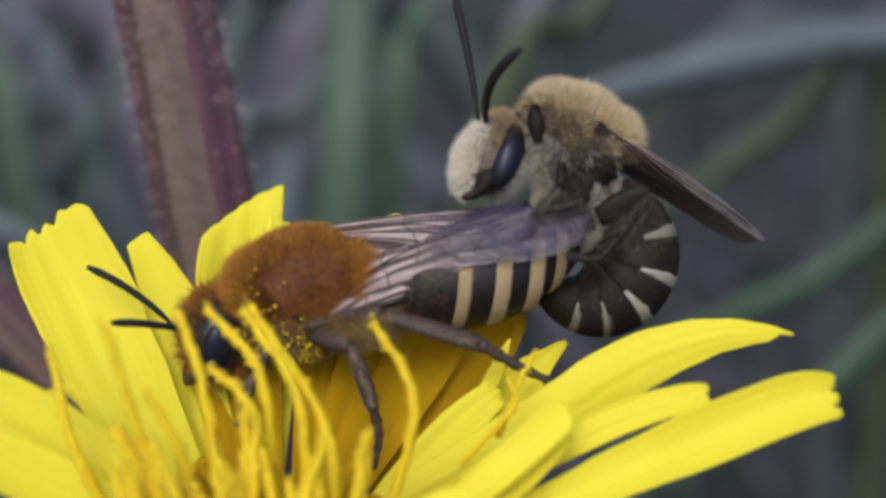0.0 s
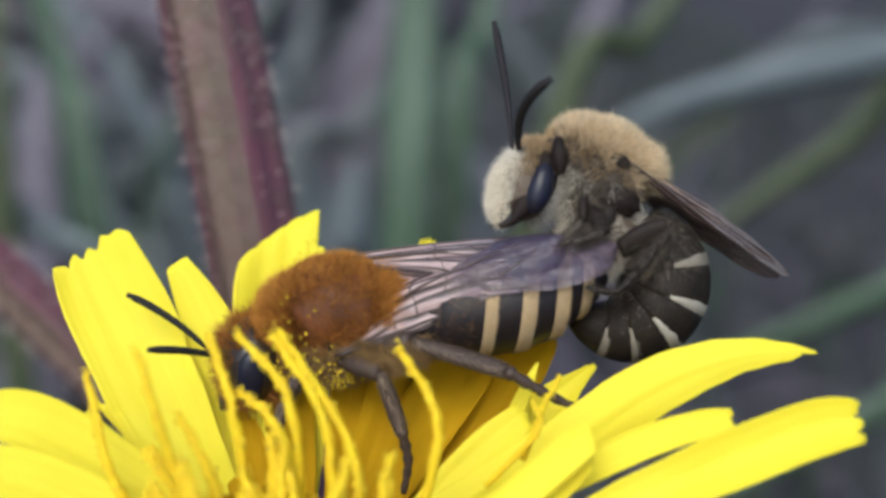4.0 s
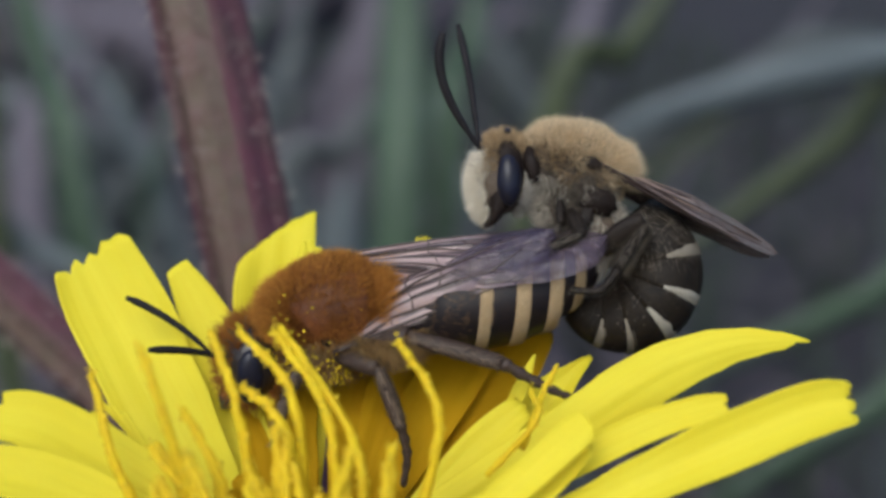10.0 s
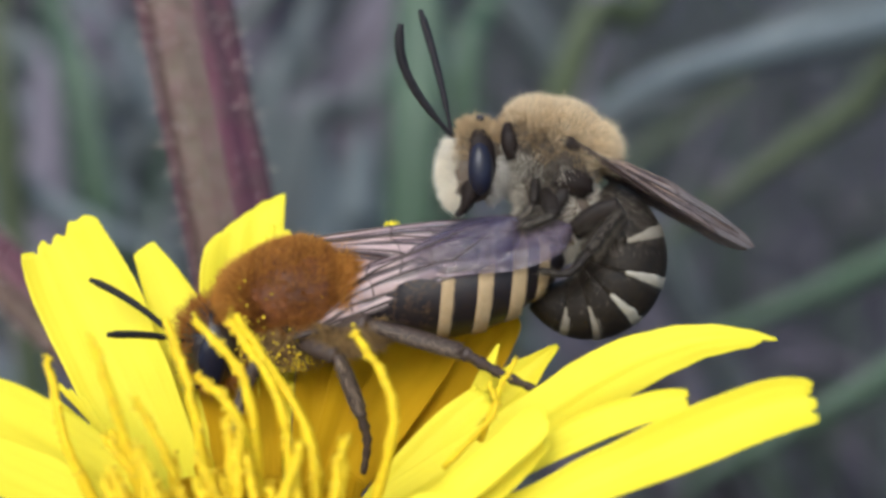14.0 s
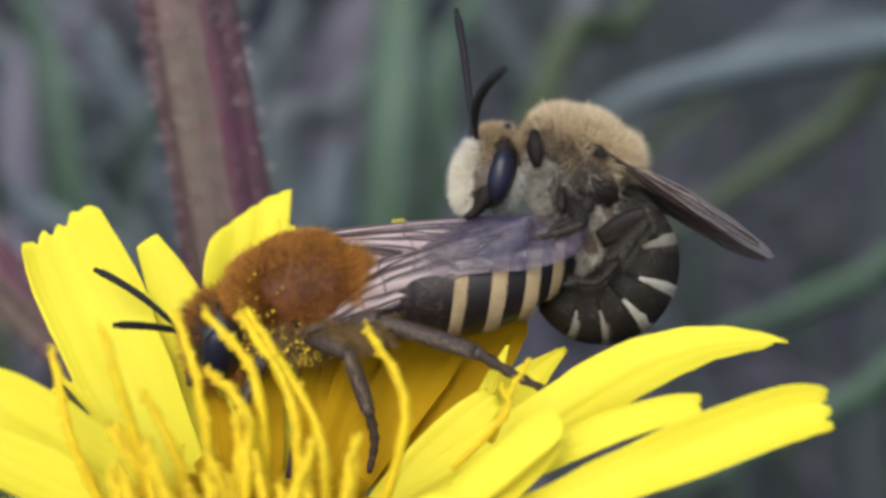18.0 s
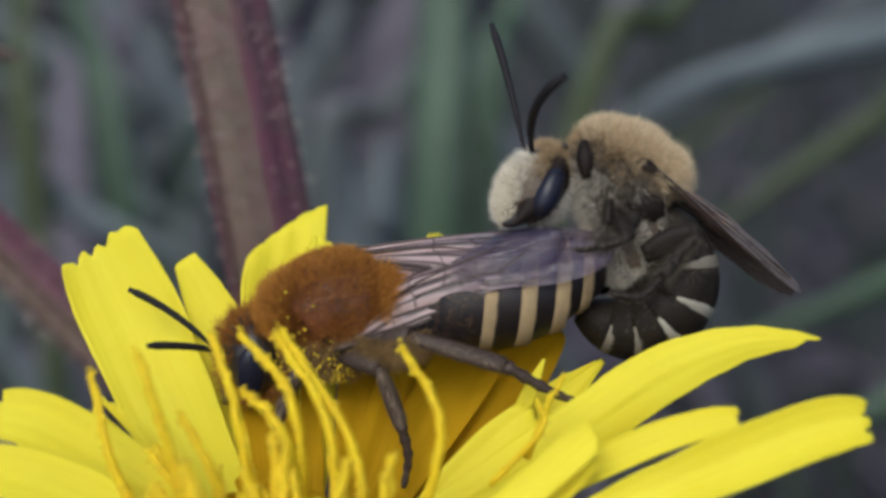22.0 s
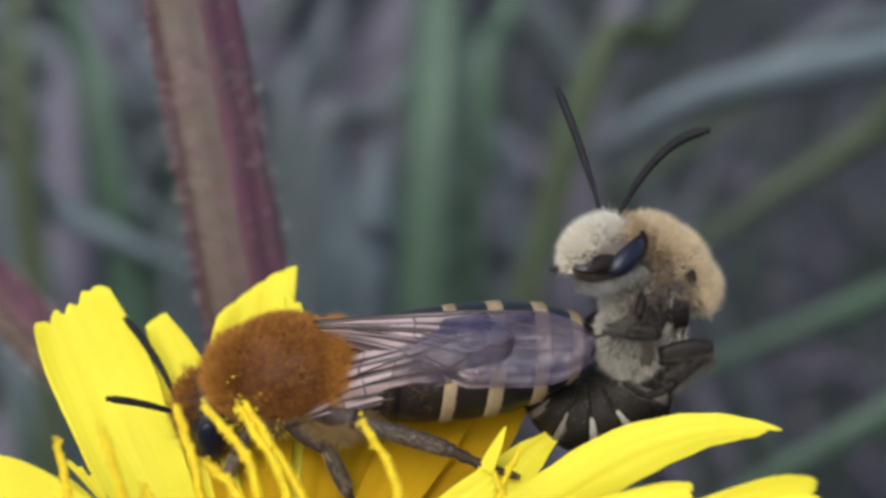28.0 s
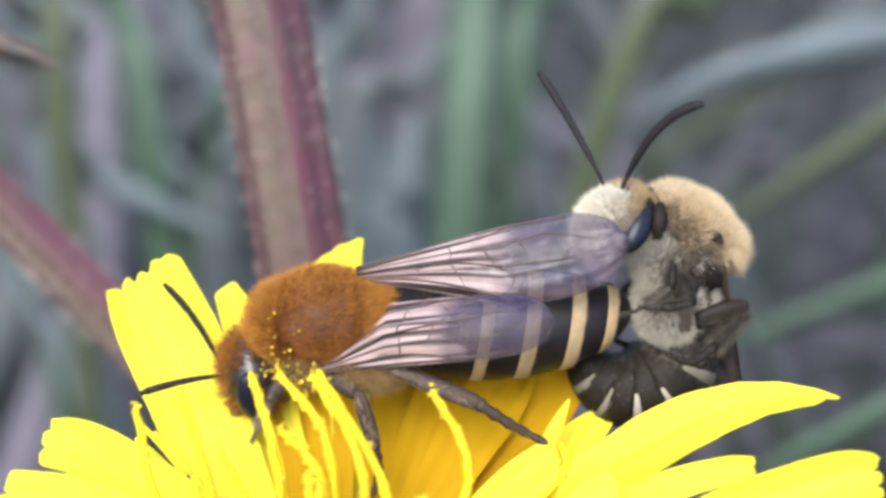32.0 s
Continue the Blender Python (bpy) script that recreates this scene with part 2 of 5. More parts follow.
# ---- mesh helpers ----
def mesh_of(verts, faces, material, smooth=True, name="mesh", uvs=None):
    me = bpy.data.meshes.new(name)
    me.from_pydata([(v[0] * MM, v[1] * MM, v[2] * MM) for v in verts], [], faces)
    if smooth:
        me.polygons.foreach_set("use_smooth", [True] * len(me.polygons))
    if uvs:
        layer = me.uv_layers.new(name="UVMap")
        loops = [0] * len(me.loops)
        me.loops.foreach_get("vertex_index", loops)
        layer.data.foreach_set("uv", [c for i in loops for c in uvs[i]])
    me.materials.append(material)
    me.update()
    return me


def part(name, me, parent, label="", m=None):
    ob = new(name, me)
    ob.parent = parent
    if m is not None:
        ob.matrix_basis = m
    return tagged(ob, label)


def thing(name, label, category, group="", m=None, me=None, kind=""):
    ob = new(name, me)
    if m is not None:
        ob.matrix_basis = m
    return tagged(ob, label, category, group, kind)


def curve(points, count):
    """Catmull-Rom samples through a few points."""
    p = [Vector(points[0]) * 2 - Vector(points[1])] + [Vector(q) for q in points] + [Vector(points[-1]) * 2 - Vector(points[-2])]
    out, spans = [], len(points) - 1
    for i in range(count):
        f = i / (count - 1) * spans
        k = min(int(f), spans - 1)
        t = f - k
        a, b, c, d = p[k:k + 4]
        out.append(0.5 * (2 * b + (c - a) * t + (2 * a - 5 * b + 4 * c - d) * t * t + (3 * b - a - 3 * c + d) * t ** 3))
    return out


def tube(points, radius, sides=8, squash=1.0):
    """Vertices and faces of a capped tube; radius(s) in millimetres for s from 0 to 1."""
    verts, faces, n = [], [], len(points)
    side = None
    for i, p in enumerate(points):
        tan = (points[min(i + 1, n - 1)] - points[max(i - 1, 0)]).normalized()
        if side is None:
            side = tan.orthogonal().normalized()
        side = (side - tan * side.dot(tan)).normalized()
        other = tan.cross(side)
        r = radius(i / (n - 1))
        for k in range(sides):
            a = 2 * math.pi * k / sides
            verts.append(p + side * (r * math.cos(a)) + other * (r * squash * math.sin(a)))
    for i in range(n - 1):
        for k in range(sides):
            a, b = i * sides + k, i * sides + (k + 1) % sides
            faces.append((a, b, b + sides, a + sides))
    faces.append(tuple(range(sides))[::-1])
    faces.append(tuple(range((n - 1) * sides, n * sides)))
    return verts, faces


def merge(*shapes):
    verts, faces = [], []
    for v, f in shapes:
        o = len(verts)
        verts += v
        faces += [tuple(i + o for i in q) for q in f]
    return verts, faces


def ellipsoid(centre, radii, nu=28, nv=18, rough=0.0, shape=None):
    verts, faces = [], []
    c = Vector(centre)
    for j in range(nv + 1):
        a = math.pi * j / nv
        for i in range(nu):
            b = 2 * math.pi * i / nu
            d = Vector((math.cos(a), math.sin(a) * math.cos(b), math.sin(a) * math.sin(b)))
            k = 1 + rough * noise.noise(d * 2.3 + c)
            v = Vector((d.x * radii[0], d.y * radii[1], d.z * radii[2])) * k
            if shape:
                v = shape(v)
            verts.append(c + v)
    for j in range(nv):
        for i in range(nu):
            a, b = j * nu + i, j * nu + (i + 1) % nu
            faces.append((a, a + nu, b + nu, b))
    return verts, faces


def fur(centre, radii, count, length, seed, lean=(0, 0, 0), keep=None, width=0.03, spread=0.45, bend=(0, 0, 0)):
    """Many thin tapered hairs that stand on an ellipsoid."""
    rnd = np.random.RandomState(seed)
    d = rnd.normal(size=(count * 3, 3))
    d /= np.linalg.norm(d, axis=1)[:, None]
    if keep:
        d = d[keep(d)]
    d = d[:count]
    r = np.array(radii)
    pos = np.array(centre) + d * r
    nor = d / r
    nor /= np.linalg.norm(nor, axis=1)[:, None]
    way = nor + np.array(lean) + rnd.normal(size=d.shape) * spread * 0.6
    way /= np.linalg.norm(way, axis=1)[:, None]
    ln = (length * (0.55 + 0.6 * rnd.rand(len(d))))[:, None]
    side = np.cross(way, rnd.normal(size=d.shape))
    side /= np.linalg.norm(side, axis=1)[:, None]
    curl = rnd.normal(size=d.shape) * 0.16 + np.array(bend)
    mid = pos + way * ln * 0.5
    tip = pos + (way + curl) * ln
    w = side * width * 0.5
    verts = np.stack([pos - w, pos + w, mid + w * 0.8, mid - w * 0.8, tip], 1).reshape(-1, 3)
    faces = []
    for i in range(len(d)):
        k = 5 * i
        faces += [(k, k + 1, k + 2, k + 3), (k + 3, k + 2, k + 4)]
    return [tuple(v) for v in verts], faces


def basis(origin, xdir, ydir):
    """A pose in millimetres with its x axis along xdir and its y axis near ydir."""
    x = Vector(xdir).normalized()
    y = Vector(ydir)
    y = (y - x * y.dot(x)).normalized()
    z = x.cross(y)
    m = Matrix((x, y, z)).transposed().to_4x4()
    m.translation = Vector(origin) * MM
    return m


def mm_pose(x, y, z, rx=0, ry=0, rz=0):
    return pose(x * MM, y * MM, z * MM, rx, ry, rz)


def to_world(x, y, z):
    """A point of the working space as world millimetres."""
    return (RIG @ Vector((x * MM, y * MM, z * MM))) / MM


# ---- ground ----
def ground():
    n = 90
    ax = [math.sinh((i / n * 2 - 1) * 6.6) / math.sinh(6.6) * 60000 for i in range(n + 1)]
    verts, faces = [], []
    for j in range(n + 1):
        for i in range(n + 1):
            x, y = ax[i], ax[j] + 150
            near = math.exp(-(x * x + y * y) / 600000)
            z = (7 * noise.noise(Vector((x / 60, y / 60, 0))) + 3 * noise.noise(Vector((x / 17, y / 17, 3)))) * near
            verts.append((x, y, z))
    for j in range(n):
        for i in range(n):
            a = j * (n + 1) + i
            faces.append((a, a + 1, a + n + 2, a + n + 1))
    tagged(new("ground", mesh_of(verts, faces, M_SOIL, name="ground")), "dark grey-brown bare soil of a meadow, out of focus", "ground", kind="structure")


ground()


def ribbon(points, width, fold=0.25, count=12, across=5, thick=0.12):
    """A leaf blade: a curved strip with thickness, folded along its midrib."""
    pts = curve(points, count)
    verts, faces = [], []
    for layer in (0, 1):
        for i, p in enumerate(pts):
            s = i / (count - 1)
            tan = (pts[min(i + 1, count - 1)] - pts[max(i - 1, 0)]).normalized()
            side = tan.cross(Vector((0.15, 1, 0.25))).normalized()
            up = side.cross(tan)
            w = width * (0.55 + 0.45 * min(1, s * 3)) * (1 - max(0, (s - 0.55) / 0.45) ** 1.7 * 0.93)
            for k in range(across):
                f = k / (across - 1) * 2 - 1
                verts.append(p + side * (f * w / 2) + up * (abs(f) * w * fold - layer * thick))
    n = count * across
    for i in range(count - 1):
        for k in range(across - 1):
            a = i * across + k
            faces.append((a, a + 1, a + across + 1, a + across))
            faces.append((n + a + across, n + a + across + 1, n + a + 1, n + a))
        for k in (0, across - 1):
            a = i * across + k
            q = (a, a + across, n + a + across, n + a)
            faces.append(q if k == 0 else q[::-1])
    return verts, faces


# ---- large blades and leaves behind the flower ----
def leaf_thing(name, label, category, points, width, material, group=""):
    v, f = ribbon(points, width, 0.18, 18, 5, 0.25)
    ob = tagged(new(name, mesh_of(v, f, material, name=name)), label, category, group)
    return ob


def foot(x, y, z, dx=0.0, dy=0.0):
    """The place on the ground under a point of the working space."""
    p = to_world(x, y, z)
    return (p.x + dx, p.y + dy, -2.0)


def leaf_from_foot(name, label, category, low, high, width, material, dx=0.0, dy=0.0, group=""):
    a, b = to_world(*low), to_world(*high)
    end = b + (b - a).normalized() * 14
    leaf_thing(name, label, category, [foot(*low, dx, dy), a, b, end], width, material, group)


def arching_leaf(name, label, tip, far, width, material, reach):
    a, b = to_world(*tip), to_world(*far)
    c = b + (b - a) * reach
    leaf_thing(name, label, "leaf", [(c.x + 22, c.y + 12, -2), (c.x + 8, c.y + 4, c.z * 0.62), c, b, (a + b) / 2, a], width, material)


leaf_thing("arching_leaf", "pale grey-green arching grass leaf bent over, out of focus", "leaf",
           [foot(78, 96, 0), to_world(66, 94, 16), to_world(52, 92, 22.6), to_world(41, 91, 21.4), to_world(30, 91, 18.9), to_world(21, 91, 16.4), to_world(15, 91, 13.4)], 4.2, M_PALE)
arching_leaf("arching_leaf", "dull grey-green bent grass leaf, out of focus", (7.5, 112, 9.8), (26.0, 112, 16.8), 3.6, M_SAGE, 1.4)
arching_leaf("arching_leaf", "olive-green bent grass leaf, out of focus", (22, 102, 0.5), (43, 100, 14.8), 3.4, M_OLIVE, 0.5)
arching_leaf("arching_leaf", "dark green bent grass leaf, out of focus", (20, 104, -13), (46, 100, -1.5), 3.4, M_BLADE, 0.6)
arching_leaf("arching_leaf", "green bent grass leaf low beside the flower, out of focus", (20, 72, -19.8), (37, 70, -10), 3.0, M_BLADE, 0.7)
leaf_from_foot("grass_blade", "broad upright green grass blade, out of focus", "grass", (-3.4, 122, -1.7), (-2.4, 122, 30.5), 6.4, M_BLADE, -4, 6)
leaf_from_foot("grass_blade", "upright green grass blade, out of focus", "grass", (-37, 110, 0.3), (-43, 110, 26.5), 4.6, M_BLADE, 5, 6)
leaf_from_foot("grass_blade", "upright olive grass blade, out of focus", "grass", (-44.6, 100, 7), (-45.6, 100, 24.7), 3.6, M_OLIVE, 2, 4)
leaf_from_foot("grass_blade", "leaning olive grass blade, out of focus", "grass", (11, 100, 9.7), (21.4, 100, 24.9), 3.4, M_OLIVE, -22, 5)
leaf_from_foot("grass_blade", "leaning grey-green grass blade, out of focus", "grass", (2.5, 124, 9.8), (5.9, 124, 30), 3.4, M_BLADE, -3, 5)
leaf_from_foot("grass_blade", "leaning pale grass blade, out of focus", "grass", (-22.7, 140, 9.6), (-18, 140, 28.5), 4.0, M_SAGE, -6, 4)
leaf_from_foot("grass_blade", "leaning grey-green grass blade, out of focus", "grass", (-18.5, 132, 5.1), (-10.1, 132, 17.4), 4.2, M_SAGE, -7, 4)
leaf_from_foot("grass_blade", "leaning pale lilac-grey dead grass blade, out of focus", "grass", (-30, 150, 2), (-34, 150, 34), 6.5, M_DEAD, 4, 5)
leaf_from_foot("grass_blade", "pale lilac-grey dead grass blade, out of focus", "grass", (-52, 140, -4), (-49, 140, 34), 6.0, M_DEAD, 4, 5)
leaf_from_foot("grass_blade", "leaning pale lilac-grey dead grass blade, out of focus", "grass", (-12, 165, 6), (-8, 165, 40), 5.5, M_DEAD, -3, 5)
leaf_from_foot("grass_blade", "leaning pale lilac-grey dead grass blade, out of focus", "grass", (20, 170, 14), (27, 170, 44), 4.5, M_DEAD, -3, 5)
arching_leaf("arching_leaf", "slanting pale grass leaf, out of focus", (-27, 104, -1.2), (-41, 104, 3.7), 3.8, M_PALE, 0.5)

leaf_from_foot("grass_blade", "broad dull grey-blue leaf behind the green blade, out of focus", "grass", (-14.5, 150, -8), (-12.5, 150, 3), 10.0, M_PALE, -3, 5)
leaf_from_foot("grass_blade", "broad dull grey-blue leaf, out of focus", "grass", (-19, 150, -10), (-18, 150, 6), 8.0, M_PALE, 3, 5)

leaf_from_foot("grass_blade", "broad dull sage leaf beside the thick stem, out of focus", "grass", (-37, 145, -6), (-36, 145, 6), 8.0, M_SAGE, 3, 5)

# thinner blades that cross each other further back
rnd = random.Random(31)
for k in range(24):
    y = rnd.uniform(112, 215)
    x, z, rise = rnd.uniform(-0.46, 0.46) * (y + 45), rnd.uniform(-14, 14), rnd.uniform(16, 34)
    lean = rnd.choice((-1, 1, 1)) * rnd.uniform(0.3, 1.2)
    if x > 0.1 * (y + 45) and z < 8:
        x = -x
    kind = rnd.choice((("olive", M_OLIVE), ("green", M_BLADE), ("pale grey-green", M_PALE), ("dry lilac-grey", M_DEAD), ("pale grey-green", M_PALE)))
    leaf_from_foot("grass_blade", "thin leaning %s grass blade, far out of focus" % kind[0], "grass", (x, y, z), (x + lean * rise, y + rnd.uniform(-8, 8), z + rise), rnd.uniform(1.3, 2.9), kind[1],
                   -lean * 40, rnd.uniform(-4, 6), group="leaning grass blades")

# broad faded leaves and dead blades that fill the distance behind the flower
rnd = random.Random(12)
FADED = ((M_DEAD, "lilac-grey dead"), (M_SAGE, "dull sage-green"), (M_DEAD, "lilac-grey dead"), (M_SAGE, "dull sage-green"), (M_DEAD, "lilac-grey dead"))
for k in range(84):
    y = rnd.uniform(150, 280)
    x, z = rnd.uniform(-0.50, 0.10) * (y + 45), rnd.uniform(-0.16, 0.2) * (y + 45)
    if k > 45:
        x, z = (rnd.uniform(-0.48, -0.24) if k % 2 else rnd.uniform(-0.14, 0.04)) * (y + 45), rnd.uniform(-0.14, 0.06) * (y + 45)
    rise, lean = rnd.uniform(20, 46), rnd.choice((-1, 1)) * rnd.uniform(0.2, 1.6)
    if x + lean * rise > 0.06 * (y + 45):
        lean = -abs(lean)
    material, look_of = rnd.choice(FADED)
    leaf_from_foot("faded_leaf", "broad faded %s leaf, far out of focus" % look_of, "leaf", (x, y, z), (x + lean * rise, y + rnd.uniform(-14, 14), z + rise * 0.7), rnd.uniform(6, 12), material,
                   -lean * rnd.uniform(30, 80), rnd.uniform(-4, 8), group="faded leaves")


# ---- red stems ----
def stem_path(low, high, extra):
    a, b = Vector(low), Vector(high)
    top = b + (b - a).normalized() * extra
    a, b, top = to_world(*a), to_world(*b), to_world(*top)
    down = a + (a - b).normalized() * 60
    return [Vector((down.x + 2, down.y - 14, -3.0)), down, a, b, top]


def ribbed_stem(name, label, low, high, extra, r, seed, category="plant"):
    """A fleshy stem with lengthwise ribs, in burgundy and olive strips, and short hairs."""
    pts = curve(stem_path(low, high, extra), 46)
    ob = thing(name, label, category)
    sides, n = 30, len(pts)
    shade = [0 if k in (4, 5, 9, 10, 20, 21) else 2 if k in (3, 6, 7, 8, 11, 17, 18, 19, 22, 23) else 1 for k in range(sides)]
    verts, strips = [], {0: [], 1: [], 2: []}
    side = None
    rnd = random.Random(seed)
    hairs = ([], [])
    for i, p in enumerate(pts):
        tan = (pts[min(i + 1, n - 1)] - pts[max(i - 1, 0)]).normalized()
        side = Vector((1, 0, 0)) if side is None else side
        side = (side - tan * side.dot(tan)).normalized()
        other = tan.cross(side)
        for k in range(sides):
            a = 2 * math.pi * k / sides
            rib = 1 + 0.085 * math.cos(6 * a + 0.6) + 0.03 * noise.noise(Vector((i * 0.5, k * 0.7, seed)))
            verts.append(p + (side * math.cos(a) + other * math.sin(a)) * r * rib)
            for _ in range(rnd.choice((0, 1, 1, 2)) if i > 14 else 0):
                q = verts[-1]
                out = (q - p).normalized() + Vector((rnd.uniform(-.4, .4), rnd.uniform(-.4, .4), rnd.uniform(-.6, .3)))
                s = tan * 0.028
                o = len(hairs[0])
                q = q + tan * rnd.uniform(-2, 2)
                hairs[0].extend([q - s, q + s, q + out * rnd.uniform(0.15, 0.5)])
                hairs[1].append((o, o + 1, o + 2))
    for i in range(n - 1):
        for k in range(sides):
            a, b = i * sides + k, i * sides + (k + 1) % sides
            strips[shade[k]].append((a, b, b + sides, a + sides))
    part("rib_strip", mesh_of(verts, strips[0], M_STEMOLIVE), ob, "olive-brown green strip of the stem")
    part("rib_strip", mesh_of(verts, strips[2], M_STEMBROWN), ob, "reddish-brown strip of the stem")
    part("rib_strip", mesh_of(verts, strips[1], M_STEMRED), ob, "burgundy red strip of the stem")
    tagged(part("stem_hairs", mesh_of(*hairs, M_STEMHAIR), ob, "short pale hairs"), kind="stuff")
    return ob


ribbed_stem("red_plant", "thick ribbed burgundy and olive stem with short pale hairs", (-6.75, 13.1, -2.0), (-9.3, 13.1, 10.1), 22, 1.78, 3)
ribbed_stem("red_plant", "slanting dull purple-red stem, out of focus", (-13.6, 22, -6.0), (-21.33, 22, 1.18), 22, 1.3, 5)
v, f = ribbon([to_world(-34, 18, 3.7), to_world(-27.3, 17, 10.4), to_world(-21.5, 16.3, 9.6), to_world(-18.3, 16.3, 8.8)], 1.35, 0.35, 14, 5, 0.3)
v2, f2 = tube(curve([foot(-36, 18, 0), to_world(-36, 18, -30), to_world(-34, 18, 4)], 10), lambda s: 0.7, 8)
twig = thing("red_shoot", "thin red shoot with a dark pointed leaf tip, out of focus", "plant")
part("leaf", mesh_of(v, f, M_STEMBROWN), twig, "dull red-brown pointed leaf")
v, f = tube(curve([to_world(-20.7, 16.2, 9.45), to_world(-19.5, 16.2, 9.2), to_world(-18.2, 16.2, 8.8)], 10), lambda s: 0.42 * (1 - s * 0.9), 8)
part("leaf_tip", mesh_of(v, f, M_CUT), twig, "dark withered leaf tip")
part("shoot", mesh_of(v2, f2, M_STEMRED), twig)

# ---- flower ----
flower = thing("flower_head", "open bright yellow dandelion-like flower with toothed petals on a stalk", "flower", m=RIG)


def petal(base, tip, width, bow=(0, 0, 0), face=(0, -0.55, 0.8), seed=0, material=None, teeth=5, name="petal", curl=0.0, base_w=0.35, slant=0.0, taper=0.0, notch=0.0):
    rnd = random.Random(seed)
    a, c = Vector(base), Vector(tip)
    b = (a + c) / 2 + Vector(bow)
    rows, cols = 18, 25 if width > 0.84 else 9
    length = (c - a).length
    verts, uvs, faces = [], [], []
    cut = [rnd.uniform(0.0, 1.1) for _ in range(teeth + 1)]
    bite = notch or (0.25 if abs(slant) > 0.7 else rnd.uniform(0.5, 0.95))
    for layer in (0, 1):
        for j in range(rows):
            s = j / (rows - 1)
            p = a * (1 - s) ** 2 + b * (2 * s * (1 - s)) + c * s * s
            tan = ((b - a) * (1 - s) + (c - b) * s).normalized()
            side = tan.cross(Vector(face)).normalized()
            up = side.cross(tan)
            w = width * (base_w + (1 - base_w) * min(1.0, s / 0.72) ** 0.8) * (1 - 0.1 * max(0, (s - 0.8) / 0.2)) * (1 - taper * max(0, (s - 0.5) / 0.5) ** 1.6)
            for k in range(cols):
                g = k / (cols - 1)
                f = g * 2 - 1
                tooth = (abs(((g * teeth * 0.999) % 1.0) - 0.5) * 2) ** 2.6
                reach = -0.10 * width * max(0, (s - 0.8) / 0.2) * (f * f * (0.9 if abs(slant) > 0.7 else 2.2) + tooth * bite + bite * cut[min(teeth, int(g * teeth * 0.999))]) - slant * width * (1 - g) * s ** 3
                ridge = 0.010 * width * math.cos(f * 3.0 * math.pi) + 0.09 * width * f * f
                wave = 0.03 * width * noise.noise(Vector((f * 1.2, s * 3.0, seed * 1.7)))
                lift = ridge + wave - curl * width * max(0, s - 0.75) ** 2 * 8
                verts.append(p + side * (f * w / 2) + tan * reach + up * (lift - layer * 0.07))
                uvs.append((g + seed * 0.37, s))
    n = rows * cols
    for j in range(rows - 1):
        for k in range(cols - 1):
            q = j * cols + k
            faces.append((q, q + 1, q + cols + 1, q + cols))
            faces.append((n + q + cols, n + q + cols + 1, n + q + 1, n + q))
        for k in (0, cols - 1):
            q = j * cols + k
            e = (q, q + cols, n + q + cols, n + q)
            faces.append(e if k == 0 else e[::-1])
    for k in range(cols - 1):
        q = (rows - 1) * cols + k
        faces.append((q, q + 1, n + q + 1, n + q))
    return part(name, mesh_of(verts, faces, material or M_PETAL, uvs=uvs, name=name), flower)

def long_petal(stations, face=(0, -1, 0.3), seed=0, lobes=((0.0, 0.5, 0.0), (0.5, 1.0, 0.0)), notch=0.12, cup=0.10, material=None, slant=0.0):
    """A petal along stations (x, y, z, width) from base to tip; lobes (from, to, set back) shape its toothed end."""
    line = curve([q[:3] for q in stations], 24)
    rows, cols, n_st = 24, 31, len(stations) - 1
    verts, uvs, faces = [], [], []
    tip_w = stations[-1][3]
    for layer in (0, 1):
        for j, p in enumerate(line):
            s = j / (rows - 1)
            k = min(n_st - 1, int(s * n_st))
            t = s * n_st - k
            t = t * t * (3 - 2 * t) if 0 < k < n_st - 1 else t
            w = stations[k][3] * (1 - t) + stations[k + 1][3] * t
            tan = (line[min(j + 1, rows - 1)] - line[max(j - 1, 0)]).normalized()
            side = tan.cross(Vector(face)).normalized()
            up = side.cross(tan)
            end = max(0.0, (s - 0.88) / 0.12)
            for c in range(cols):
                g = c / (cols - 1)
                f = g * 2 - 1
                back = 0.0
                for a, b, d in lobes:
                    if a <= g <= b:
                        h = (g - a) / (b - a) * 2 - 1
                        back = d + notch * abs(h) ** 4
                reach = -end * (back * max(tip_w, 0.3) + slant * tip_w * g + 0.05 * tip_w * noise.noise(Vector((g * 11, seed, 2))))
                edge = 1 + 0.018 * noise.noise(Vector((s * 16, seed * 3.1 + (f > 0), 0))) + 0.05 * noise.noise(Vector((s * 3.5, seed * 1.7 + (f > 0), 5)))
                ridge = 0.005 * w * math.cos(f * 4.0 * math.pi) + cup * w * f * f
                wave = 0.05 * w * noise.noise(Vector((f * 1.2, s * 3.0, seed * 1.7)))
                verts.append(p + side * (f * w / 2 * edge) + tan * reach + up * (ridge + wave - layer * 0.07))
                uvs.append((g + seed * 0.37, s))
    n = rows * cols
    for j in range(rows - 1):
        for c in range(cols - 1):
            q = j * cols + c
            faces.append((q, q + 1, q + cols + 1, q + cols))
            faces.append((n + q + cols, n + q + cols + 1, n + q + 1, n + q))
        for c in (0, cols - 1):
            q = j * cols + c
            e = (q, q + cols, n + q + cols, n + q)
            faces.append(e if c == 0 else e[::-1])
    for c in range(cols - 1):
        q = (rows - 1) * cols + c
        faces.append((q, q + 1, n + q + 1, n + q))
    return part("petal", mesh_of(verts, faces, material or M_PETAL, uvs=uvs, name="petal"), flower)


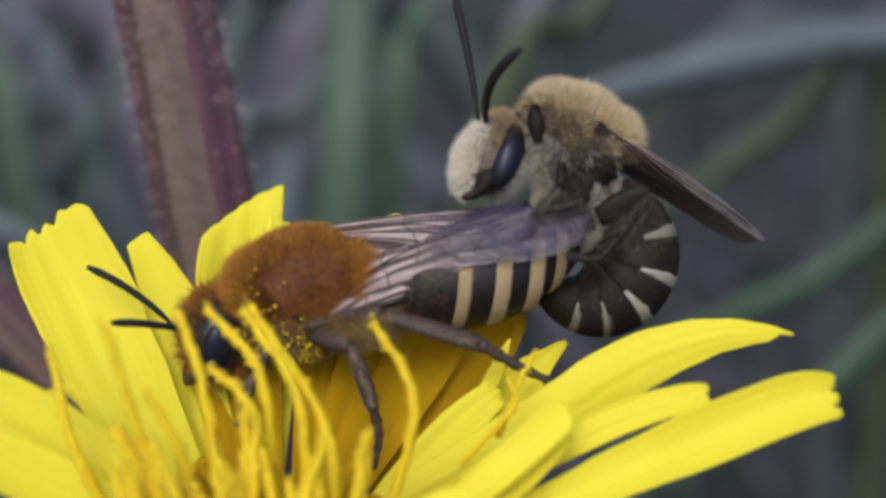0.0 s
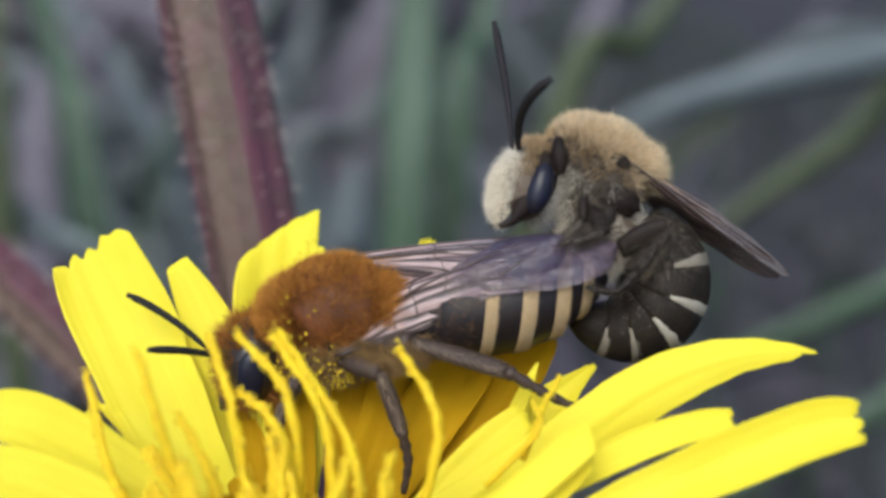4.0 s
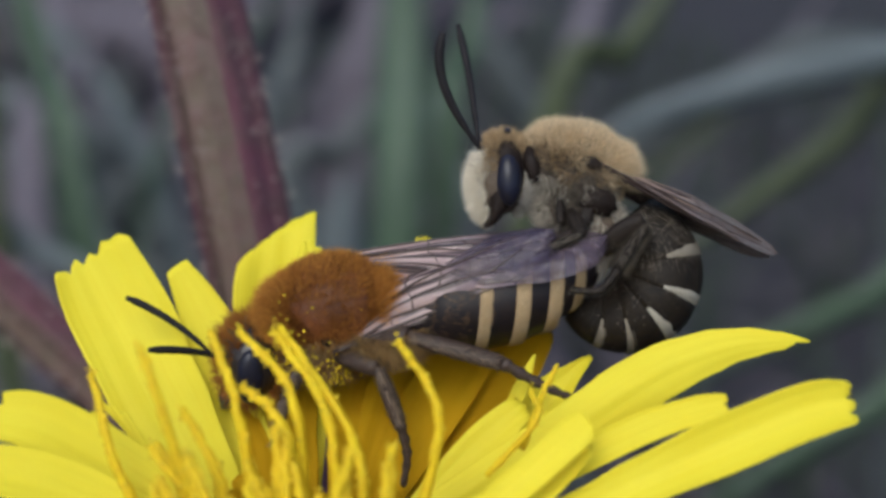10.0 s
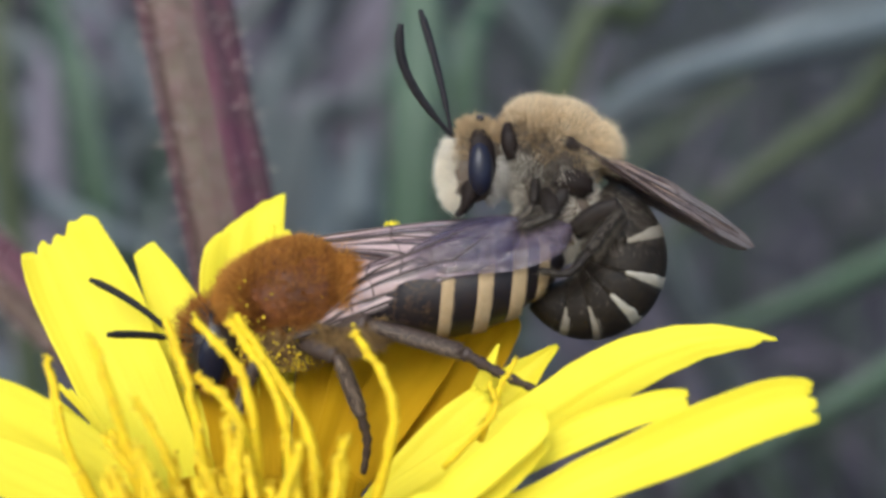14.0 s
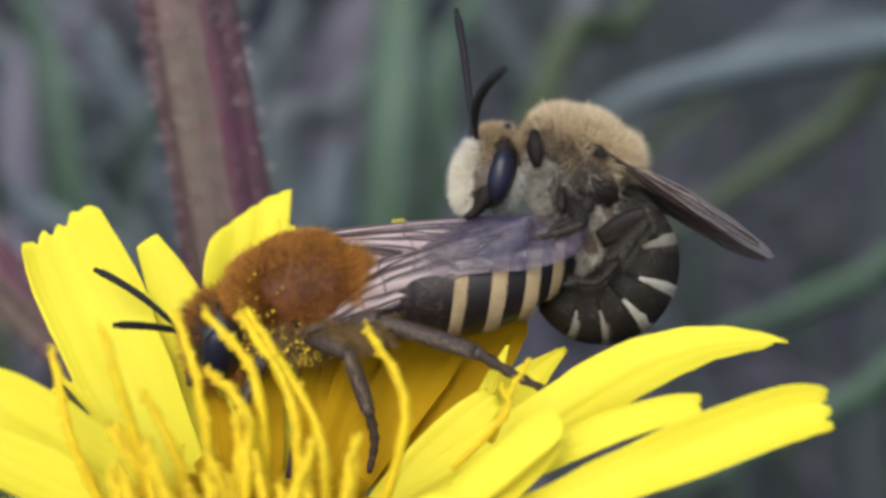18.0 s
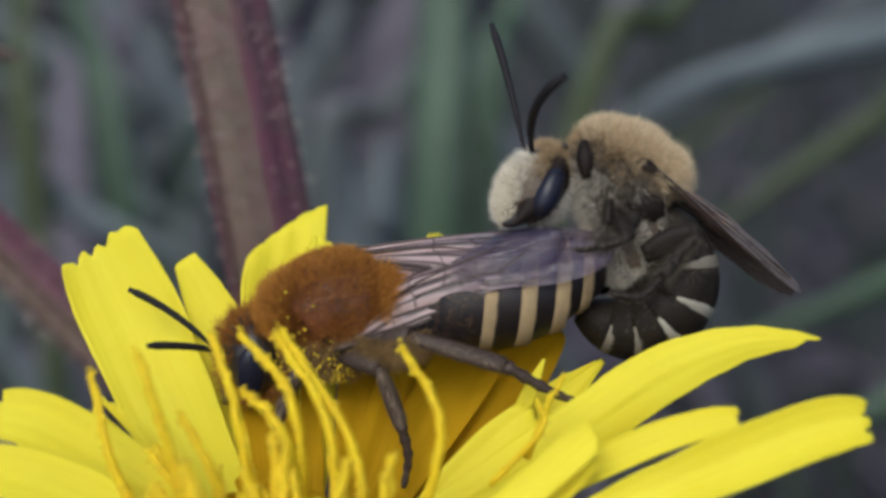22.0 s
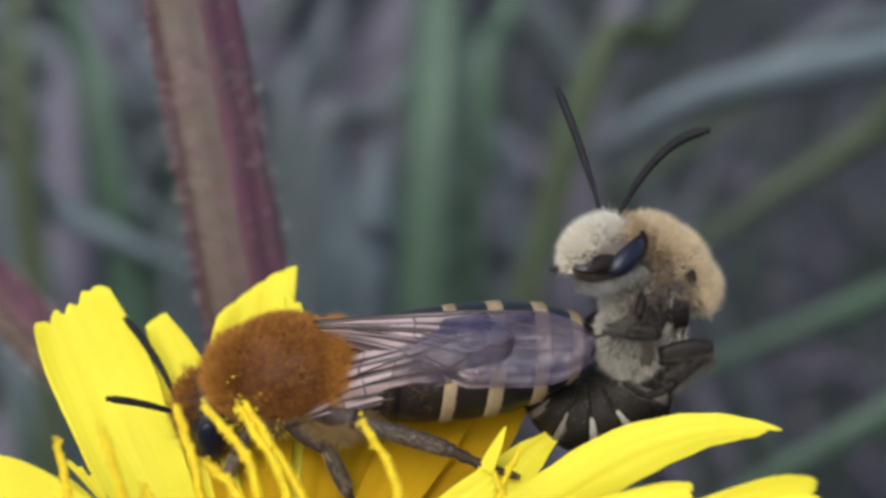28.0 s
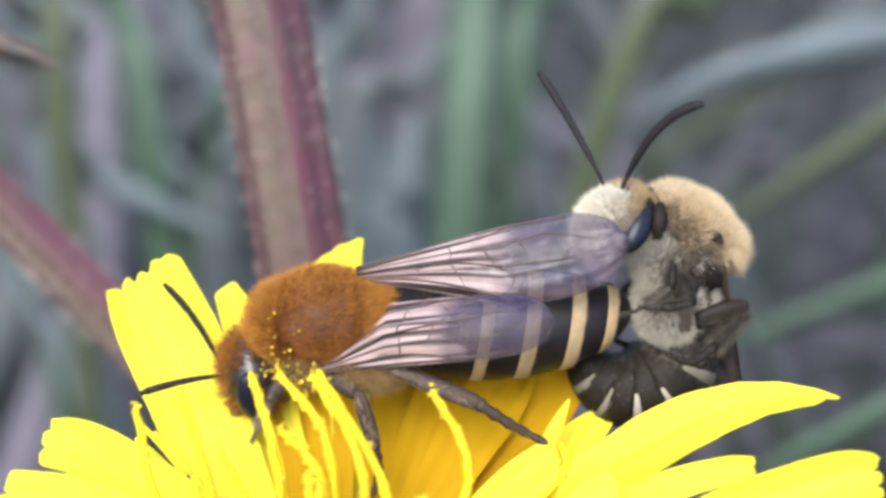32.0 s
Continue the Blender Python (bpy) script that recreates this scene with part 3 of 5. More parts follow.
LONG_PETALS = {
    "tall": dict(stations=[(-6.17, -0.1, -8.23, 1.03), (-7.23, 0.3, -5.84, 1.95), (-8.9, 1.2, -3.22, 2.93), (-9.69, 1.7, -1.69, 3.08), (-10.49, 2.0, -0.3, 3.0), (-11.21, 2.1, 1.12, 2.75)],
                 lobes=((0.0, 0.2, 0.08), (0.2, 0.38, 0.05), (0.38, 0.56, 0.04), (0.56, 1.0, -0.03)), notch=0.10, face=(0.1, -1, 0.15)),
    "narrow": dict(stations=[(-5.34, 0.9, -8.22, 0.92), (-6.0, 1.1, -5.62, 1.54), (-6.8, 1.6, -2.89, 1.75), (-7.3, 1.9, -1.51, 1.66), (-7.84, 2.1, -0.46, 1.33), (-8.48, 2.2, 0.63, 0.77)],
                   lobes=((0.0, 1.0, 0.0),), notch=0.10, slant=-0.1, face=(0.1, -1, 0.1)),
    "filler": dict(stations=[(-4.7, 0.3, -8.2, 1.3), (-5.0, 1.0, -5.5, 2.2), (-5.3, 1.7, -3.4, 2.6), (-5.4, 2.1, -1.6, 2.2)], lobes=((0.0, 0.5, 0.0), (0.5, 1.0, 0.05)), material=M_INNER_SHADED, face=(0.1, -1, 0.1)),
    "under_bee": dict(stations=[(-1.52, -1.50, -7.24, 0.97), (3.78, -1.70, -4.16, 1.66), (5.05, -1.80, -3.36, 1.72), (6.32, -1.90, -2.64, 1.6), (7.46, -2.00, -2.19, 1.3), (8.53, -2.10, -1.93, 0.9), (9.62, -2.20, -1.88, 0.54), (10.45, -2.20, -1.95, 0.2)],
                      lobes=((0.0, 0.55, 0.0), (0.55, 1.0, 1.4)), notch=0.3, face=(-0.05, -1, 0.12), cup=-0.12),
    "short": dict(stations=[(0.06, -2.60, -7.23, 0.63), (2.40, -2.80, -5.66, 0.8), (4.09, -3.00, -4.69, 0.9), (5.62, -3.20, -3.96, 0.9), (6.92, -3.30, -3.54, 0.8), (7.72, -3.40, -3.33, 0.55)],
                  lobes=((0.0, 0.5, 0.0), (0.5, 1.0, 0.12)), notch=0.2, face=(-0.1, -0.95, 0.35)),
    "forked": dict(stations=[(0.05, -3.20, -7.44, 0.85), (3.11, -3.50, -6.42, 0.98), (5.38, -3.70, -5.44, 1.36), (7.63, -3.90, -4.46, 1.64), (9.71, -4.10, -3.59, 1.55), (10.98, -4.20, -3.32, 1.3)],
                   lobes=((0.0, 0.36, 0.02), (0.36, 0.68, 0.0), (0.68, 1.0, 0.04)), notch=0.2, face=(-0.1, -0.95, 0.4), cup=0.22),
    "front": dict(stations=[(-0.95, -4.20, -7.68, 0.7), (1.0, -4.50, -6.06, 0.92), (2.18, -4.50, -5.05, 0.98), (3.22, -4.40, -4.15, 1.0), (3.82, -4.30, -3.62, 0.85)],
                  lobes=((0.0, 1.0, 0.0),), notch=0.35, face=(-0.2, -0.95, 0.35), slant=0.3),
    "front_low": dict(stations=[(-0.57, -3.90, -7.76, 0.68), (1.23, -4.0, -6.43, 1.05), (2.51, -4.0, -5.45, 1.0), (3.78, -3.9, -4.36, 0.65)],
                      lobes=((0.0, 1.0, 0.0),), notch=0.3, face=(-0.2, -0.95, 0.35)),
    "low": dict(stations=[(0.76, -4.60, -7.66, 0.74), (4.39, -5.20, -7.12, 1.05), (7.21, -5.70, -6.72, 1.0), (8.98, -6.10, -6.55, 0.75), (9.89, -6.20, -6.71, 0.45)],
                lobes=((0.0, 0.3, 0.0), (0.3, 0.65, 0.25), (0.65, 1.0, 0.5)), notch=0.35, face=(-0.1, -0.75, 0.65)),
    "side": dict(stations=[(-5.85, -2.80, -7.35, 1.0), (-8.61, -3.00, -5.31, 1.55), (-10.10, -3.20, -4.37, 1.65), (-11.27, -3.40, -3.74, 1.6), (-12.45, -3.60, -3.50, 1.4)],
                 lobes=((0.0, 0.4, 0.05), (0.4, 0.75, 0.0), (0.75, 1.0, 0.1)), notch=0.12, face=(0.15, -0.9, 0.4)),
    "side_low": dict(stations=[(-6.04, -3.60, -7.52, 1.0), (-9.69, -4.20, -5.71, 1.6), (-11.25, -4.50, -5.08, 1.6), (-13.2, -4.80, -4.75, 1.3)],
                     lobes=((0.0, 0.5, 0.0), (0.5, 1.0, 0.1)), notch=0.12, face=(0.15, -0.85, 0.5)),
    "side_lowest": dict(stations=[(-6.25, -4.20, -7.72, 0.95), (-9.82, -5.40, -6.79, 1.45), (-12.6, -6.00, -6.5, 1.2)],
                        lobes=((0.0, 0.5, 0.0), (0.5, 1.0, 0.1)), notch=0.12, face=(0.1, -0.75, 0.65)),
}


CORE = (-3.2, -1.6, -8.6)
PETALS = [
    # base, tip, width, bow, facing
    ((-5.6, 1.0, -6.5), (-5.15, 2.9, 2.9), 2.5, (-0.5, 0.6, 0), (0.3, -1, 0)),
    ((-4.2, 1.0, -6.5), (-4.5, 2.7, 1.7), 1.6, (0.1, 0.6, 0), (0.3, -1, 0)),
    ((-1.2, 0.3, -7.6), (3.05, 1.9, -0.9), 2.2, (-0.2, 0.3, 0.1), (-0.2, -1, 0.1)),
    ((-0.8, -0.6, -7.6), (4.5, 0.7, -2.15), 1.6, (-0.1, 0.3, 0.25), (-0.3, -1, 0.3)),
    ((-4.0, -3.4, -8.6), (-9.8, -7.4, -7.2), 2.1, (0, 0, 1.1), (0.1, -0.5, 0.85)),
    ((-3.6, -3.6, -8.6), (-6.8, -8.6, -7.7), 2.2, (0, 0, 1.2), (0, -0.5, 0.85)),
    ((-3.2, -3.6, -8.6), (-3.2, -9.2, -8.0), 2.2, (0, 0, 1.2), (0, -0.5, 0.85)),
    ((-2.6, -3.6, -8.6), (0.6, -9.0, -8.0), 2.1, (0, 0, 1.0), (0, -0.5, 0.85)),
    ((-2.0, -3.6, -8.6), (4.6, -8.4, -7.6), 2.0, (0, 0, 0.9), (0, -0.5, 0.85)),
    ((-2.2, -4.2, -8.7), (1.4, -6.0, -5.9), 1.7, (0, -0.3, 0.5), (-0.2, -0.9, 0.5)),
    ((-2.8, -0.6, -7.8), (1.4, 1.9, -0.9), 2.2, (-0.2, 0.3, 0), (-0.1, -1, 0.2)),
    ((-3.0, -0.2, -7.8), (-0.5, 2.0, -0.8), 2.2, (-0.1, 0.3, 0), (0, -1, 0.1)),
    ((-3.2, 0.0, -7.8), (-2.3, 2.2, -0.9), 2.1, (0, 0.4, 0), (0, -1, 0.1)),
    ((-2.0, -1.2, -7.9), (2.35, -0.8, -3.5), 1.2, (-0.3, 0.2, 0.1), (-0.2, -1, 0.3)),
    ((-4.0, 0.2, -7.6), (-6.2, 2.2, -1.2), 1.7, (0.2, 0.4, 0), (0.2, -1, 0.1)),
    ((-2.4, 0.6, -7.4), (-0.55, 2.5, 1.68), 0.85, (-0.2, 0.9, 0), (0, -1, 0.1)),
    ((1.0, -0.5, -5.6), (2.62, -0.5, -2.05), 0.55, (0.1, 0, 0), (-0.3, -1, 0.1)),
]
# petals below and behind the large bee, in the shade-darkened gold
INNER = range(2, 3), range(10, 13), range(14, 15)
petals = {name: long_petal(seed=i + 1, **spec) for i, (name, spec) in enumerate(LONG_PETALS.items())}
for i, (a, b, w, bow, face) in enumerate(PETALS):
    petals[i] = petal(a, b, w, bow, face, seed=i + 1, curl=0.12, slant=0.85 if i == 0 else 0.3 if i == 1 else 0.0, notch=2.4 if i == 15 else 1.3 if i == 1 else 0.0, taper=0.0 if i == 0 else 0.75 if i in (3, 16) else 0.15, material=M_INNER_SHADED if any(i in r for r in INNER) else M_PETAL)
# short inner florets that crowd the middle
rnd = random.Random(7)
for i in range(46):
    ang, rad = rnd.uniform(0, 2 * math.pi), 2.6 * math.sqrt(rnd.random())
    x, y = CORE[0] + rad * 1.25 * math.cos(ang), CORE[1] - 0.6 + rad * math.sin(ang)
    h = rnd.uniform(1.4, 3.0)
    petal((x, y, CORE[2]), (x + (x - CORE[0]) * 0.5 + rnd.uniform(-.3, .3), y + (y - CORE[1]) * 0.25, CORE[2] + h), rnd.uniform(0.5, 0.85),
          (0, 0.2, 0.2), (rnd.uniform(-.4, .4), -1, 0.2), seed=60 + i, material=M_INNER_SHADED, name="inner_floret", base_w=0.7)

for a, b in (((-8.8, -2.0, -4.5), (-9.95, -2.1, -3.2)), ((-8.7, -2.2, -4.6), (-9.6, -2.2, -3.35)), ((-8.6, -2.3, -4.6), (-9.25, -2.2, -3.55)), ((-8.9, -2.1, -4.6), (-10.1, -2.3, -3.55))):
    petal(a, b, 0.16, (0, 0.05, 0.05), (0.2, -1, 0.1), seed=140, name="inner_floret", base_w=0.9)

# styles with pollen
STYLES = [
    ((-1.17, -4.0, -7.3), (-0.34, -4.5, -3.68), (-1.43, -4.0, -1.51)),
    ((-2.38, -4.0, -7.94), (-2.54, -4.5, -4.41), (-4.61, -4.0, -1.1)),
    ((-3.06, -4.0, -7.55), (-3.28, -4.6, -3.65), (-4.75, -4.0, -1.25)),
    ((-3.89, -4.0, -7.5), (-4.18, -4.5, -3.2), (-5.72, -4.0, -1.21)),
    ((-3.44, -4.0, -7.8), (-4.41, -4.7, -3.92), (-5.65, -4.2, -2.72)),
    ((-5.09, -4.0, -7.2), (-5.75, -4.5, -3.18), (-6.51, -4.0, -1.23)),
    ((-6.16, -5.0, -7.6), (-7.24, -6.0, -3.76), (-8.0, -6.0, -1.55)),
    ((-7.6, -4.0, -7.6), (-8.89, -4.5, -4.79), (-9.7, -4.0, -2.33)),
    ((-4.05, -4.6, -7.9), (-4.42, -5.2, -5.73), (-4.63, -5.2, -3.67)),
    ((-5.56, -4.6, -7.6), (-6.06, -5.2, -5.12), (-7.05, -5.2, -3.19)),
    ((1.0, -3.4, -5.3), (2.36, -3.6, -3.75), (2.2, -3.4, -2.93)),
    ((2.0, -3.2, -4.6), (2.55, -3.4, -3.1), (3.0, -3.3, -2.25)),
]
for i in range(26):
    x = rnd.uniform(-7.2, -1.8)
    y = rnd.uniform(-6.4, -3.6)
    lean = (x + 3.4) * 0.22
    h = rnd.uniform(2.6, 4.3)
    STYLES.append(((x, y, -8.2), (x + lean * 0.4 + rnd.uniform(-.2, .2), y - 0.3, -8.2 + h * 0.6), (x + lean + rnd.uniform(-.5, .3), y - 0.2, -8.2 + h)))


def style(points, seed, thick=1.0):
    r = random.Random(seed)
    pts = curve(points, 20)
    for i in range(6, 19):
        pts[i] = pts[i] + Vector((r.uniform(-.035, .035), 0, r.uniform(-.02, .02)))
    shapes = [tube(pts, lambda s: thick * (0.17 - 0.06 * s) * (1 + 0.14 * math.sin(s * 37 + seed)) * (0.72 if s > 0.97 else 1), 7)]
    ob = part("style", mesh_of(*merge(*shapes), M_STYLE), flower)
    specks = []
    for _ in range(60 if thick == 1 else 10):
        p = pts[r.randrange(7, 20)] + Vector((r.uniform(-.13, .13), r.uniform(-.13, .03), r.uniform(-.16, .16)))
        specks.append(ellipsoid(p, [r.uniform(0.03, 0.065)] * 3, 6, 4))
    tagged(part("pollen", mesh_of(*merge(*specks), M_POLLEN), ob, "clinging yellow pollen grains"), kind="stuff")


for i, pts in enumerate(STYLES):
    style(pts, i, 0.6 if i in (10, 11) else 1.0)

# cup of green bracts and the stalk down to the soil
v, f = ellipsoid((CORE[0], CORE[1] - 0.4, CORE[2] - 1.6), (3.1, 3.0, 2.2), 24, 14, 0.05)
part("receptacle", mesh_of(v, f, M_GREEN), flower, "green flower base")
for k in range(14):
    a = 2 * math.pi * k / 14
    d = Vector((math.cos(a), math.sin(a), 0))
    c = Vector((CORE[0], CORE[1] - 0.4, CORE[2]))
    v, f = ribbon([c + d * 1.2 + Vector((0, 0, -4.2)), c + d * 2.7 + Vector((0, 0, -2.6)), c + d * 3.25 + Vector((0, 0, -1.0))], 1.3, 0.1, 8, 5, 0.1)
    part("bract", mesh_of(v, f, M_GREEN), flower)
inv = RIG.inverted()
low = inv @ Vector((-0.004, -0.01, -0.003)) / MM
v, f = tube(curve([low, (-3.4, 0, -70), (-3.2, -2.0, -11)], 24), lambda s: 1.25, 12)
part("stalk", mesh_of(v, f, M_STEMOLIVE), flower, "slender olive flower stalk")


# ---- bees ----
def wing_mesh(length, width, material, bulge=0.0, fan=0.55, bow=-0.06):
    """A slightly rumpled membrane: x along the leading edge, y across to the trailing edge."""
    rows, cols = 34, 21
    verts, faces = [], []

    def place(s, g):
        # rounded tip, widest at two thirds of the length
        end = math.sqrt(max(0.0, 1 - max(0.0, (s - 0.72) / 0.28) ** 2.4))
        w = (0.20 + 0.80 * min(1, s / fan) ** 1.1) * width
        mid = 0.46 * w
        y = (bow * width * math.sin(s * math.pi) - mid * (end - 1) * 0.9) * 1.0 + (w * end) * g + (mid * (1 - end) * 0.1)
        z = (0.035 * math.sin(g * 26.0 + s * 3) + 0.015 * math.sin(g * 43.0)) * width * max(0.10, 1 - 1.5 * s) * min(1, 0.25 + s * 4) + 0.04 * width * noise.noise(Vector((s * 5, g * 3, 1)))
        return Vector((s * length, y, z + bulge * 4 * g * (1 - g) * min(1, s * 2.5)))

    for layer in (0, 1):
        for j in range(rows):
            for k in range(cols):
                verts.append(place(j / (rows - 1), k / (cols - 1)) - Vector((0, 0, 0.012 * layer)))
    n = rows * cols
    for j in range(rows - 1):
        for k in range(cols - 1):
            q = j * cols + k
            faces.append((q, q + 1, q + cols + 1, q + cols))
    uvs = [(k / (cols - 1), j / (rows - 1)) for j in range(rows) for k in range(cols)]
    return mesh_of(verts[:n], faces, material, uvs=uvs), place


VEINS = [
    # lengthwise veins from the base, as (along, across)
    [(0, 0.03), (0.3, 0.025), (0.6, 0.03), (0.80, 0.06)],
    [(0, 0.16), (0.25, 0.15), (0.46, 0.12), (0.58, 0.04)],
    [(0, 0.45), (0.2, 0.43), (0.36, 0.44), (0.52, 0.50), (0.74, 0.58)],
    [(0, 0.75), (0.2, 0.78), (0.40, 0.84), (0.52, 0.90)],
    # cross veins that close the cells
    [(0.36, 0.135), (0.37, 0.28), (0.36, 0.44)],
    [(0.37, 0.28), (0.5, 0.29), (0.62, 0.26), (0.72, 0.20), (0.80, 0.07)],
    [(0.36, 0.44), (0.385, 0.64), (0.40, 0.84)],
    [(0.49, 0.29), (0.51, 0.40), (0.52, 0.50)],
    [(0.62, 0.26), (0.64, 0.40), (0.63, 0.54)],
    [(0.54, 0.51), (0.58, 0.68), (0.52, 0.90)],
    [(0.63, 0.54), (0.74, 0.58), (0.86, 0.62)],
    [(0.71, 0.21), (0.82, 0.32), (0.91, 0.42)],
]


def wing(parent, name, length, width, label, m, material=None, bulge=0.0, fan=0.55, bow=-0.06):
    me, place = wing_mesh(length, width, material or M_WING, bulge, fan, bow)
    ob = part(name, me, parent, label, m)
    for vein in VEINS:
        track = curve([(s, g, 0) for s, g in vein], 26)
        pts = [place(p.x, p.y) for p in track]
        thick = 0.055 if vein[0][0] < 0.1 else 0.028
        part("vein", mesh_of(*tube(pts, lambda s: thick * (1 - 0.5 * s), 6), M_VEIN), ob)
    return ob


def hairs_along(points, radius, count, length, seed):
    r = random.Random(seed)
    pts = curve(points, 24)
    verts, faces = [], []
    for _ in range(count):
        i = r.randrange(1, 23)
        tan = (pts[i + 1] - pts[i - 1]).normalized()
        d = Vector((r.gauss(0, 1), r.gauss(0, 1), r.gauss(0, 1)))
        d = (d - tan * d.dot(tan)).normalized()
        p = pts[i] + d * radius + tan * r.uniform(-.08, .08)
        way = (d * 0.8 + tan * 0.9).normalized()
        s = way.cross(d + Vector((0.1, 0.3, 0.2))).normalized() * 0.0075
        o = len(verts)
        verts += [p - s, p + s, p + way * length * r.uniform(.5, 1.1)]
        faces.append((o, o + 1, o + 2))
    return verts, faces


def leg(parent, joints, thick, seed, hair=0.25, label="", broad=1.0, material=None, hair_material=None, dense=1.0, shin=1.0, toe=0.45):
    """A jointed leg: femur, tibia and tarsus, each with its own taper and hairs."""
    j = [Vector(p) for p in joints]
    femur = part("leg", mesh_of(*tube(curve([j[0], (j[0] + j[1]) / 2 + Vector((0, 0, .05)), j[1]], 12), lambda s: thick * (0.75 + 0.45 * math.sin(s * 2.6)) * broad, 12, 0.8 / broad), material or M_LEG), parent, label)
    part("tibia", mesh_of(*tube(curve([j[1], (j[1] + j[2]) / 2, j[2]], 12), lambda s: shin * thick * (0.6 + 0.5 * s * (1.25 - s) * 1.8) * (0.5 + 0.5 * broad), 12, 0.7 / broad), material or M_LEG), femur)
    foot_pts = curve(j[2:], 16)
    part("tarsus", mesh_of(*tube(foot_pts, lambda s: thick * toe * (1 - 0.45 * s) * (1 + 0.2 * math.sin(s * 30)), 8), material or M_LEG), femur)
    tagged(part("leg_hairs", mesh_of(*merge(hairs_along([j[0], j[1]], thick * 0.8, int(260 * dense), hair, seed), hairs_along([j[1], j[2]], thick * 0.7, int(520 * dense), hair, seed + 1),
                                            hairs_along(j[2:], thick * 0.35, int(110 * dense), hair * 0.6, seed + 2)), hair_material or M_LEGHAIR), femur, "pale leg hairs"), kind="stuff")
    return femur


def antenna(parent, name, length, thick, bend, label, hook=1.0):
    """A short scape and a ringed flagellum that stands up along z and bends to the side."""
    pts, p, a = [], Vector((0, 0, 0)), 0.0
    n = 26
    for i in range(n):
        pts.append(p.copy())
        p = p + Vector((math.sin(a), 0, math.cos(a))) * length / (n - 1)
        a = radians(bend) * ((i + 1) / (n - 1)) ** hook
    ob = part(name, mesh_of(*tube(pts, lambda s: thick * (0.62 if s < 0.22 else 0.85 + 0.25 * min(1, (s - 0.22) * 3)) * (1 - 0.12 * (math.cos(s * 80) > 0.55)) * (1 if s < 0.93 else 0.7), 9), M_ANT), parent, label)
    return ob


def lofted(sections, sides=30):
    """Closed body of elliptical rings; sections are (x, z, half_width, half_height, tilt)."""
    verts, faces = [], []
    for x, z, w, h, tilt in sections:
        for k in range(sides):
            a = 2 * math.pi * k / sides
            dz = h * math.sin(a)
            verts.append(Vector((x + dz * tilt, w * math.cos(a), z + dz)))
    for i in range(len(sections) - 1):
        for k in range(sides):
            a, b = i * sides + k, i * sides + (k + 1) % sides
            faces.append((a, b, b + sides, a + sides))
    faces.append(tuple(range(sides))[::-1])
    faces.append(tuple(range((len(sections) - 1) * sides, len(sections) * sides)))
    return verts, faces


def felt(rings, count, length, seed):
    """Short flat hairs laid backwards over a ring, for the bands of an abdomen."""
    r = random.Random(seed)
    verts, faces = [], []
    for _ in range(count):
        t, a = r.random(), r.uniform(0, 2 * math.pi)
        x0, z0, w0, h0, k0 = rings[0]
        x1, z1, w1, h1 = rings[1][:4]
        x, z, w, h, k = (x0 + (x1 - x0) * t, z0 + (z1 - z0) * t, w0 + (w1 - w0) * t, h0 + (h1 - h0) * t, k0)
        d = Vector((0, math.cos(a), math.sin(a)))
        p = Vector((x + h * math.sin(a) * k, w * math.cos(a), z + h * math.sin(a)))
        way = Vector((1, 0, 0)) + d * r.uniform(0.1, 0.5) + Vector((0, r.uniform(-.3, .3), r.uniform(-.3, .3)))
        s = way.cross(d).normalized() * 0.010
        o = len(verts)
        verts += [p - s, p + s, p + way * length * r.uniform(.5, 1.1)]
        faces.append((o, o + 1, o + 2))
    return verts, faces


# -- the larger bee --
female = thing("large_bee", "large bee with rust-brown thorax and buff-banded abdomen on the flower", "bee")
part("thorax", mesh_of(*ellipsoid((0.2, 0, -0.12), (1.9, 1.6, 1.5), 36, 22, 0.05), M_RUSTB), female, "dark rust-brown thorax")
part("propodeum", mesh_of(*ellipsoid((1.45, 0, -0.3), (1.1, 1.3, 1.1), 28, 18, 0.04), M_RUSTB), female, "rust-brown hind end of the thorax")
tagged(part("thorax_fur", mesh_of(*merge(
    fur((0.2, 0, -0.12), (1.88, 1.58, 1.48), 40000, 0.17, 11, lean=(0.6, 0, 0.1), keep=lambda d: d[:, 2] > -0.75, width=0.015, spread=0.35),
    fur((0.2, 0, -0.12), (1.9, 1.6, 1.5), 3600, 0.26, 15, lean=(0.5, 0, 0.2), keep=lambda d: d[:, 2] > -0.6, width=0.011, spread=0.5),
    fur((-0.85, 0, -0.35), (1.15, 1.4, 1.2), 12000, 0.24, 12, lean=(-0.1, 0, 0.4), keep=lambda d: (d[:, 0] < 0.2) & (d[:, 2] > -0.3), width=0.015, spread=0.4),
    fur((1.4, 0, -0.22), (1.15, 1.3, 1.08), 13000, 0.32, 13, lean=(0.9, 0, 0.1), keep=lambda d: (d[:, 0] > -0.2) & (d[:, 2] > -0.6), width=0.015, spread=0.4))
    , M_RUST), female, "dense rust-brown fur"), kind="stuff")
